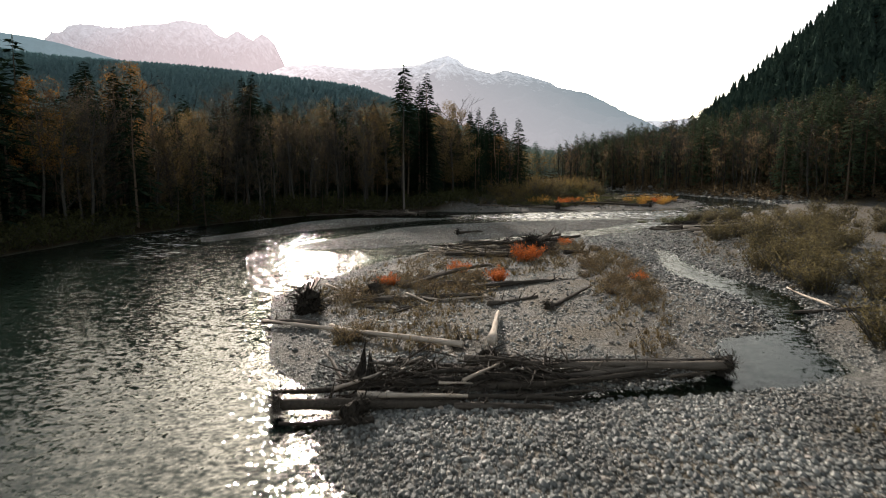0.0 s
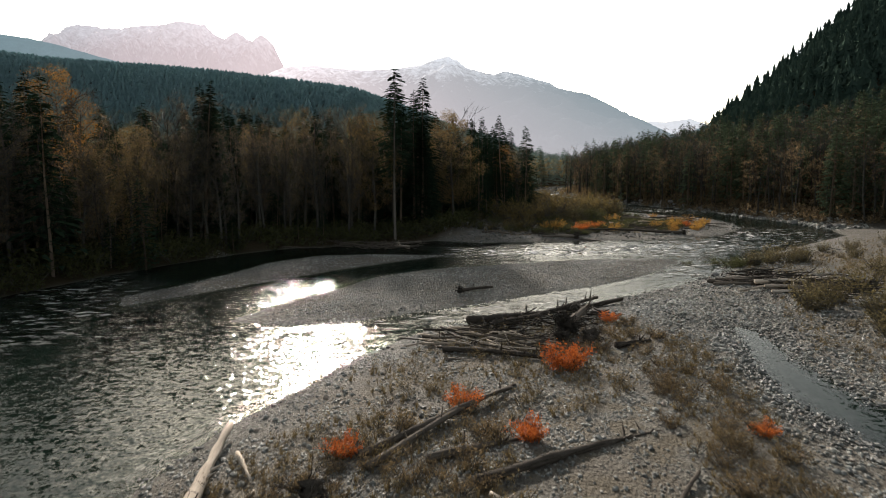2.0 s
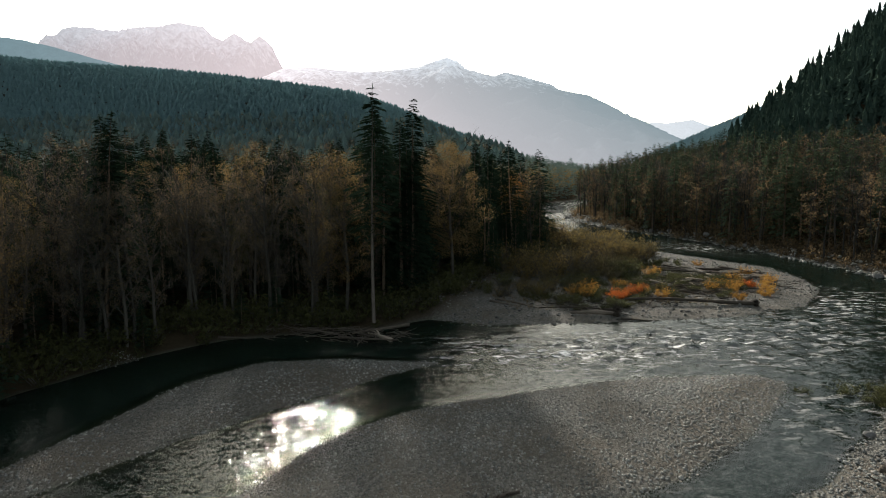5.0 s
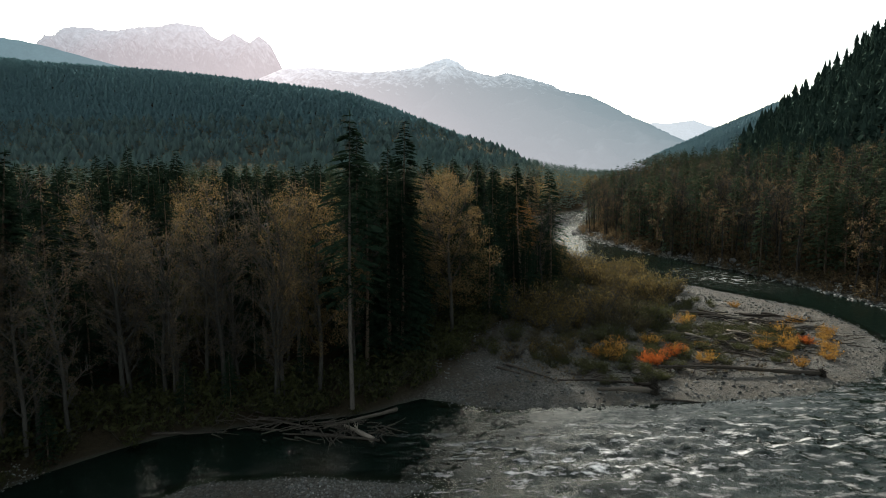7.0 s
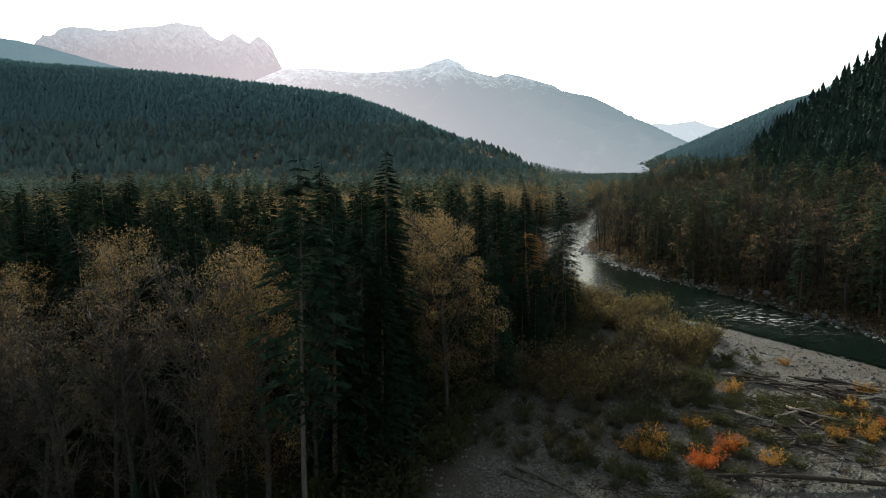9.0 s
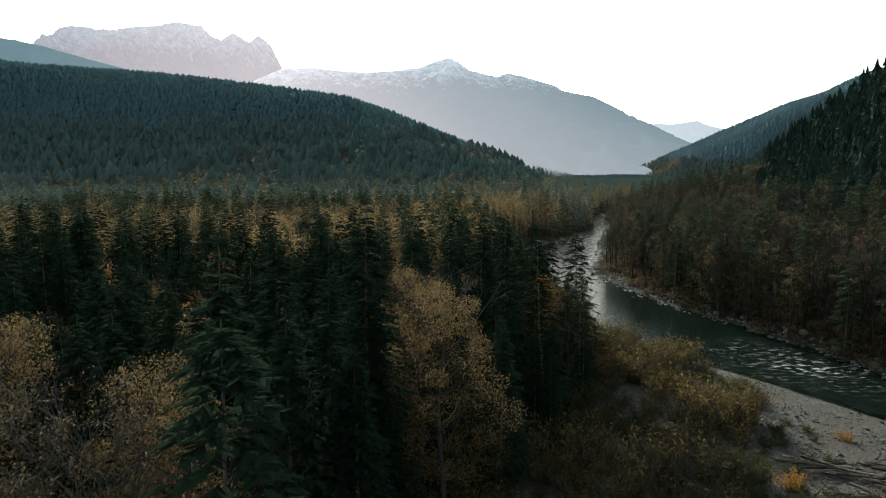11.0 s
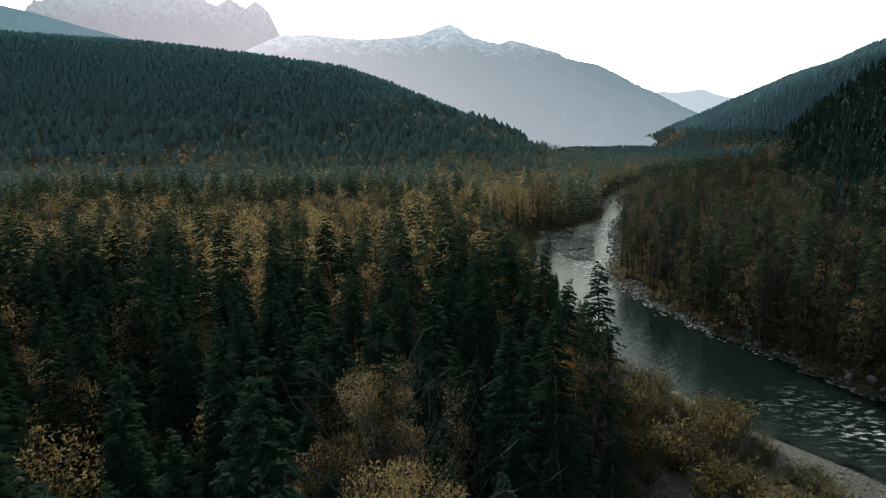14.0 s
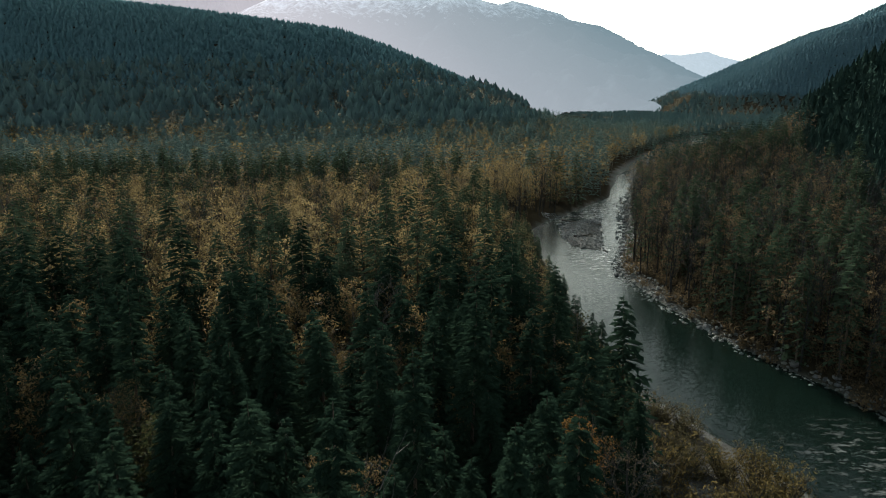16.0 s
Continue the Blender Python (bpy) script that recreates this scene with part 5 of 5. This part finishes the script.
plant_all(ambers, [(23.1, 149.2), (34, 147.7), (32, 151.5, 1.1), (48.7, 156.3), (50.7, 161.7), (55, 158.5), (50.4, 149.4), (44.8, 146.3), (51.7, 179.7, 0.8), (55.4, 167.4), (43.9, 153.7, 0.8), (38.6, 168), (47, 153.5), (52.5, 153), (36, 154, 0.8), (30, 157, 1.2), (24, 153), (21.5, 150.5), (57, 161), (46.5, 159, 0.8)], 2)
willows = [shrub_thing("willow_shrub", 820 + i, 3.0, 60, 620, 0.21, 0.5, WILLOW, "bushy olive-brown willow shrub with thin stems", "willows along the river") for i in range(3)]
golds = [shrub_thing("golden_willow", 830 + i, 4.0, 64, 620, 0.25, 0.42, SALLOW, "tall golden-brown willow shrub", "willows along the river") for i in range(2)]
plant_all(willows, around(30, 31, 52, 4.2, 10, 5, -8) + around(26, 40, 74, 8, 10, 6) + around(9, 46, 107, 6, 2, 7, 20) + around(8, 24.2, 30, 2.5, 5.5, 8) + around(6, 16.5, 18.5, 2.5, 2.2, 9) + around(24, 54, 86, 12, 14, 28) + around(14, 70, 112, 16, 14, 29) + around(30, 76, 60, 22, 46, 30), 3, 0.6, 1.05)
SHRUB_LAND = [(4, 151), (12, 147), (21, 152), (29, 160), (35, 168), (40, 180), (45, 190), (50, 200), (46, 209), (41, 221), (36, 235), (32, 250), (30, 222), (24, 199), (16, 181), (8, 167)]
sx, sy = scatter(SHRUB_LAND, 3.0, 75, (0, 54, 144, 252), -0.3)
open_spot = np.hypot(sx - 31, (sy - 196) * 0.5) > 2.2
sx, sy = sx[open_spot], sy[open_spot]
tone = rough(sx, sy, 7, 76) + np.random.RandomState(77).normal(0, 0.35, len(sx)) + 0.3 * (sx > 24)
bulk = 0.62 + 0.5 * smooth((sy - 150) / 25) + 0.25 * rough(sx, sy, 5, 78)
thin = [shrub_thing("bare_willow", 835 + i, 3.6, 90, 420, 0.12, 0.4, RUST, "thin-stemmed brown willow with sparse leaves", "willows along the river") for i in range(2)]
green = [shrub_thing("olive_willow", 838 + i, 2.6, 50, 560, 0.21, 0.6, OLIVE, "dull dark-green willow shrub on the wooded bar", "willows along the river") for i in range(2)]
for masters_of, lo, hi, sd in ((green, -9, -0.35, 4), (willows, -0.35, 0.2, 14), (thin, 0.2, 0.5, 24), (golds, 0.5, 9, 5)):
    here = (tone >= lo) & (tone < hi)
    plant_all(masters_of, list(zip(sx[here], sy[here], np.clip(bulk[here], 0.45, 1.3))), sd, 0.55, 1.3)

scrub = [shrub_thing("dry_scrub", 845 + i, 1.1, 46, 380, 0.09, 0.7, RUST, "low dry brown scrub on the gravel bar", "dry scrub on the gravel bar") for i in range(2)]
plant_all(scrub, around(9, 14.5, 70, 3.5, 3, 49) + around(8, 11, 64.5, 3, 2, 50) + around(22, -3, 45, 6, 3, 51) + around(34, 14, 53, 2.6, 12, 52, -8) + around(6, -3, 34, 4, 3, 53) + around(12, 0, 51, 5, 4, 54), 7, 0.45, 1.1)
lows = [shrub_thing("low_willow", 840 + i, 1.3, 40, 620, 0.13, 0.8, OLIVE, "low dull-green willow scrub among driftwood", "low scrub on the wooded bar") for i in range(2)]
plant_all(lows, around(44, 21, 147, 9, 7, 44) + around(84, 37, 157, 14, 10, 45) + around(34, 41, 178, 9, 9, 48) + around(16, 46, 161, 10, 6, 46) + around(10, 40, 107, 8, 3, 47), 6, 0.6, 1.25)

# shrubs under the trees and along the forest's edge
thickets = [shrub(850 + i, 2.2, 14, 150, 0.3, 0.6) for i in range(4)]


def thicket(name, px, py, lo, hi, seed, mat, label):
    r = np.random.RandomState(seed)
    s, pz = r.uniform(lo, hi, len(px)), ground_z(px, py) - 0.05
    spread_mesh(name + "_stems", [k[0] for k in thickets], px, py, pz, s, seed, TWIG, "thin brown shrub stems at the forest edge", "undergrowth")
    spread_mesh(name + "_foliage", [k[1] for k in thickets], px, py, pz, s, seed, mat, label, "undergrowth")


sx, sy = scatter(LEFT_WOODS, 1.8, 71, (-60, 34, 60, 270), -1.4)
e = inside_distance(sx, sy, LEFT_WOODS)
near = e < 8
thicket("bank_thicket", sx[near], sy[near], 0.6, 1.5, 72, OLIVE, "dull olive shrubs along the cut bank")
sx, sy = scatter(HILL_FOOT, 2.9, 73, (50, 140, 90, 340), -0.8)
e = inside_distance(sx, sy, HILL_FOOT)
near = e < 34
thicket("foot_thicket", sx[near], sy[near], 0.6, 1.6, 74, RUST, "dull brown shrubs along the far bank")

# grass and weeds on the bars
rng = np.random.RandomState(9)


def tuft(seed, n=16, h=0.5):
    r = np.random.RandomState(seed)
    a, o = r.uniform(0, 6.283, n), r.uniform(0.1, 0.6, n)
    top = np.stack([np.cos(a) * o * h, np.sin(a) * o * h, h * r.uniform(0.5, 1.1, n)], 1)
    foot = top * np.array([0.3, 0.3, 0])
    side = np.stack([-np.sin(a), np.cos(a), np.zeros(n)], 1) * 0.014
    return np.stack([foot - side, foot + side, top], 1).reshape(-1, 3), np.arange(3 * n).reshape(n, 3)


tufts = [tuft(i, 18, 0.5) for i in range(5)]
spots = around(420, 14, 50, 2.6, 20, 31, -12) + around(420, -3, 46, 7, 8, 32) + around(120, -2, 34, 4, 3, 33) + around(300, 3, 60, 9, 7, 34) + around(240, 9, 68, 8, 8, 35, 30)
spots += around(500, 48, 104, 16, 10, 36) + around(1200, 72, 70, 26, 60, 43) + around(300, 32, 62, 6, 24, 37, -10) + around(420, 36, 156, 18, 13, 38) + around(160, 14, 152, 6, 12, 39) + around(120, 19, 20, 5, 5, 40)
sp = np.array(spots)
sp = sp[shore(sp[:, 0], sp[:, 1]) > 0.8]
spread_mesh("grass", tufts, sp[:, 0], sp[:, 1], ground_z(sp[:, 0], sp[:, 1]) - 0.02, rng.uniform(0.4, 1.15, len(sp)), 41, STRAW, "dry straw-brown grass and weeds on the bars", "grass")
weeds = [shrub(870 + i, 0.8, 9, 60, 0.07, 0.6) for i in range(3)]
wi = np.random.RandomState(4).rand(len(sp)) < 0.35
spread_mesh("weeds_stems", [k[0] for k in weeds], sp[wi, 0] + 0.3, sp[wi, 1], ground_z(sp[wi, 0] + 0.3, sp[wi, 1]), rng.uniform(0.6, 1.4, wi.sum()), 42, TWIG, "thin dry weed stems on the bars", "weeds")
spread_mesh("weeds_foliage", [k[1] for k in weeds], sp[wi, 0] + 0.3, sp[wi, 1], ground_z(sp[wi, 0] + 0.3, sp[wi, 1]), rng.uniform(0.6, 1.4, wi.sum()), 42, STRAW, "dry yellow-brown weed leaves on the bars", "weeds")


# stones
def cobble(seed, flat=0.62):
    """A rounded river stone: a pushed-in icosahedron."""
    r = np.random.RandomState(seed)
    bm = bmesh.new()
    bmesh.ops.create_icosphere(bm, subdivisions=1, radius=0.5)
    v = np.array([p.co[:] for p in bm.verts])
    t = np.array([[p.index for p in f.verts] for f in bm.faces])
    bm.free()
    v = v * np.array([1.0, r.uniform(0.65, 0.9), flat * r.uniform(0.7, 1.1)]) + r.normal(0, 0.045, v.shape)
    return v, t


def boulder_shape(seed):
    r = np.random.RandomState(seed)
    bm = bmesh.new()
    bmesh.ops.create_icosphere(bm, subdivisions=2, radius=0.5)
    v = np.array([p.co[:] for p in bm.verts])
    t = np.array([[p.index for p in f.verts] for f in bm.faces])
    bm.free()
    for _ in range(7):
        d = r.normal(size=3)
        d /= np.linalg.norm(d)
        over = np.maximum(v @ d - r.uniform(0.28, 0.42), 0)
        v = v - over[:, None] * d
    return v * np.array([1.0, 0.8, 0.7]) + r.normal(0, 0.012, v.shape), t


def pebble(seed):
    """The part of a small stone that shows above the bed."""
    r = np.random.RandomState(seed)
    a = np.arange(4) * 1.5708 + r.normal(0, 0.25, 4)
    b = a + r.normal(0, 0.2, 4)
    wide = r.uniform(0.6, 0.95)
    top = np.stack([np.cos(a) * 0.33, np.sin(a) * 0.33 * wide, 0.26 + r.normal(0, 0.04, 4)], 1)
    low = np.stack([np.cos(b) * 0.54, np.sin(b) * 0.54 * wide, np.full(4, -0.12)], 1)
    t = [[0, 1, 2], [0, 2, 3]]
    for i in range(4):
        j = (i + 1) % 4
        t += [[4 + i, 4 + j, j], [4 + i, j, i]]
    return np.concatenate([top, low]), np.array(t)


cobbles = [cobble(i) for i in range(7)]
pebbles = [pebble(20 + i) for i in range(9)]


def stones(name, px, py, lo, hi, seed, label, sink=0.12, shapes=None, mat=STONE):
    r = np.random.RandomState(seed)
    s = lo + (hi - lo) * r.rand(len(px)) ** 2.2
    z = np.maximum(ground_z(px, py), -0.2) + s * sink
    ob = spread_mesh(name, shapes or cobbles, px, py, z, s, seed, mat, label, "stones")
    if shapes:
        ob.data.shade_smooth()
    return ob


def loose(n, x0, x1, y0, y1, seed, least=-0.6):
    r = np.random.RandomState(seed)
    px, py = r.uniform(x0, x1, n), r.uniform(y0, y1, n)
    ok = shore(px, py) > least
    return px[ok], py[ok]


stones("near_cobbles", *loose(8500, -6, 17, 15, 31, 81), 0.09, 0.34, 82, "rounded grey and brown cobbles packed on the near bar")
stones("near_pebbles", *loose(17000, -6, 18, 15, 31, 181, -0.4), 0.08, 0.24, 182, "small grey-brown pebbles between the cobbles", 0.05, pebbles)
stones("bar_cobbles", *loose(4000, -13, 30, 31, 82, 83, -0.8), 0.12, 0.4, 84, "rounded grey cobbles strewn over the bar")
px, py = loose(50000, -13, 30, 29, 84, 183, -0.6)
ok = rough(px, py, 2.6, 77) + 0.7 * rough(px, py, 0.9, 78) < 0.4
stones("bar_pebbles", px[ok], py[ok], 0.07, 0.26, 184, "grey-brown river pebbles covering the bar", 0.0, pebbles)
px, py = loose(5200, 17, 40, 38, 102, 85, -0.7)
ok = inside_distance(px, py, BAR_A) < -1.5
stones("creek_cobbles", px[ok], py[ok], 0.1, 0.42, 86, "grey cobbles in and beside the shallow creek", 0.25)
stones("shore_pebbles", *loose(20000, 17, 48, 40, 116, 185, -0.6), 0.1, 0.34, 186, "grey river pebbles beside the side channel", 0.0, pebbles)
stones("island_pebbles", *loose(36000, -35, 36, 74, 121, 87, -0.5), 0.1, 0.32, 88, "grey pebbles on the low gravel islands", 0.0, pebbles)
stones("upper_pebbles", *loose(12000, 0, 66, 133, 205, 89, -0.8), 0.14, 0.5, 90, "grey pebbles on the wooded bar", 0.0, pebbles, DULL_STONE)
stones("upper_cobbles", *loose(1500, 2, 66, 133, 190, 189, -1.5), 0.25, 0.7, 190, "grey cobbles on the wooded bar", 0.15, None, DULL_STONE)
px, py = loose(1500, 0, 60, 116, 136, 91, -30)
stones("rapid_stones", px, py, 0.15, 0.5, 92, "wet stones breaking the rapids", 0.1, None, WET_STONE)

px, py = loose(9000, 14, 27, 26, 76, 187, -1.6)
ok = (inside_distance(px, py, CREEK) > -1.2) & (py > 37)
stones("creek_stones", px[ok], py[ok], 0.1, 0.38, 188, "wet grey stones lying in the shallow creek", 0.2, None, WET_STONE)
px, py = loose(16000, 46, 86, 150, 345, 191, -2.2)
ok = (inside_distance(px, py, HILL_FOOT) > -7) & (inside_distance(px, py, HILL_FOOT) < 2.0)
stones("bank_stones", px[ok], py[ok], 0.3, 1.1, 192, "pale and grey rocks along the far bank", 0.15)
stones("bar_stones", *loose(2600, 42, 66, 333, 392, 193, -1.0), 0.3, 0.9, 194, "grey cobbles on the far gravel bar", 0.15)
px, py = loose(5000, 60, 100, 345, 520, 195, -3)
ok = (inside_distance(px, py, HILL_FOOT) > -6) & (inside_distance(px, py, HILL_FOOT) < 2.0)
stones("upstream_stones", px[ok], py[ok], 0.5, 1.4, 196, "pale rocks along the bank upstream", 0.15)

masters = []
for i in range(5):
    b = mesh_object("boulder", *boulder_shape(900 + i), ROCK, None, None, True)
    masters.append(tagged(b, "angular grey boulder at the river's edge", "boulder", "boulders along the far bank"))
r = np.random.RandomState(93)
bank = [(82, 152), (80.5, 175), (77.5, 195), (72.5, 222), (66.5, 240), (58.5, 260), (53.5, 286), (51.5, 311), (62, 344), (82, 422)]
places = []
for (ax, ay), (bx, by) in zip(bank, bank[1:]):
    for _ in range(int(math.hypot(bx - ax, by - ay) / 1.1)):
        w = r.rand()
        places.append((ax + (bx - ax) * w + r.normal(-0.3, 1.2), ay + (by - ay) * w + r.normal(0, 1.0), r.choice([0.5, 0.8, 1.2, 2.0], p=[0.4, 0.35, 0.18, 0.07])))
places += [(26.5, 78, 0.7), (31, 90, 0.8), (33, 98.5, 1.0), (30, 84, 0.6), (4.8, 41.6, 0.5), (28, 72, 0.6)]
for i, (x, y, s) in enumerate(places):
    b = masters[i] if i < 5 else copy_thing(masters[i % 5], Matrix.Identity(4))
    b.matrix_basis = pose(x, y, max(at_ground(x, y), -0.25) + s * 0.12, r.normal(0, 12), r.normal(0, 12), r.uniform(0, 360)) @ Matrix.Diagonal((s, s, s, 1))

# the nearest cobbles one by one
shared = []
for v, t in cobbles:
    first = mesh_object("cobble", v, t, STONE, ground)
    shared.append(first)
r = np.random.RandomState(94)
for i in range(280):
    x, y = r.uniform(-2, 14), r.uniform(17.5, 24)
    s = r.uniform(0.2, 0.42)
    o = shared[i] if i < len(shared) else new("cobble", shared[i % len(shared)].data)
    o.parent = ground
    o.matrix_basis = pose(x, y, at_ground(x, y) + 0.12 * s, 0, 0, r.uniform(0, 360)) @ Matrix.Diagonal((s, s, s, 1))
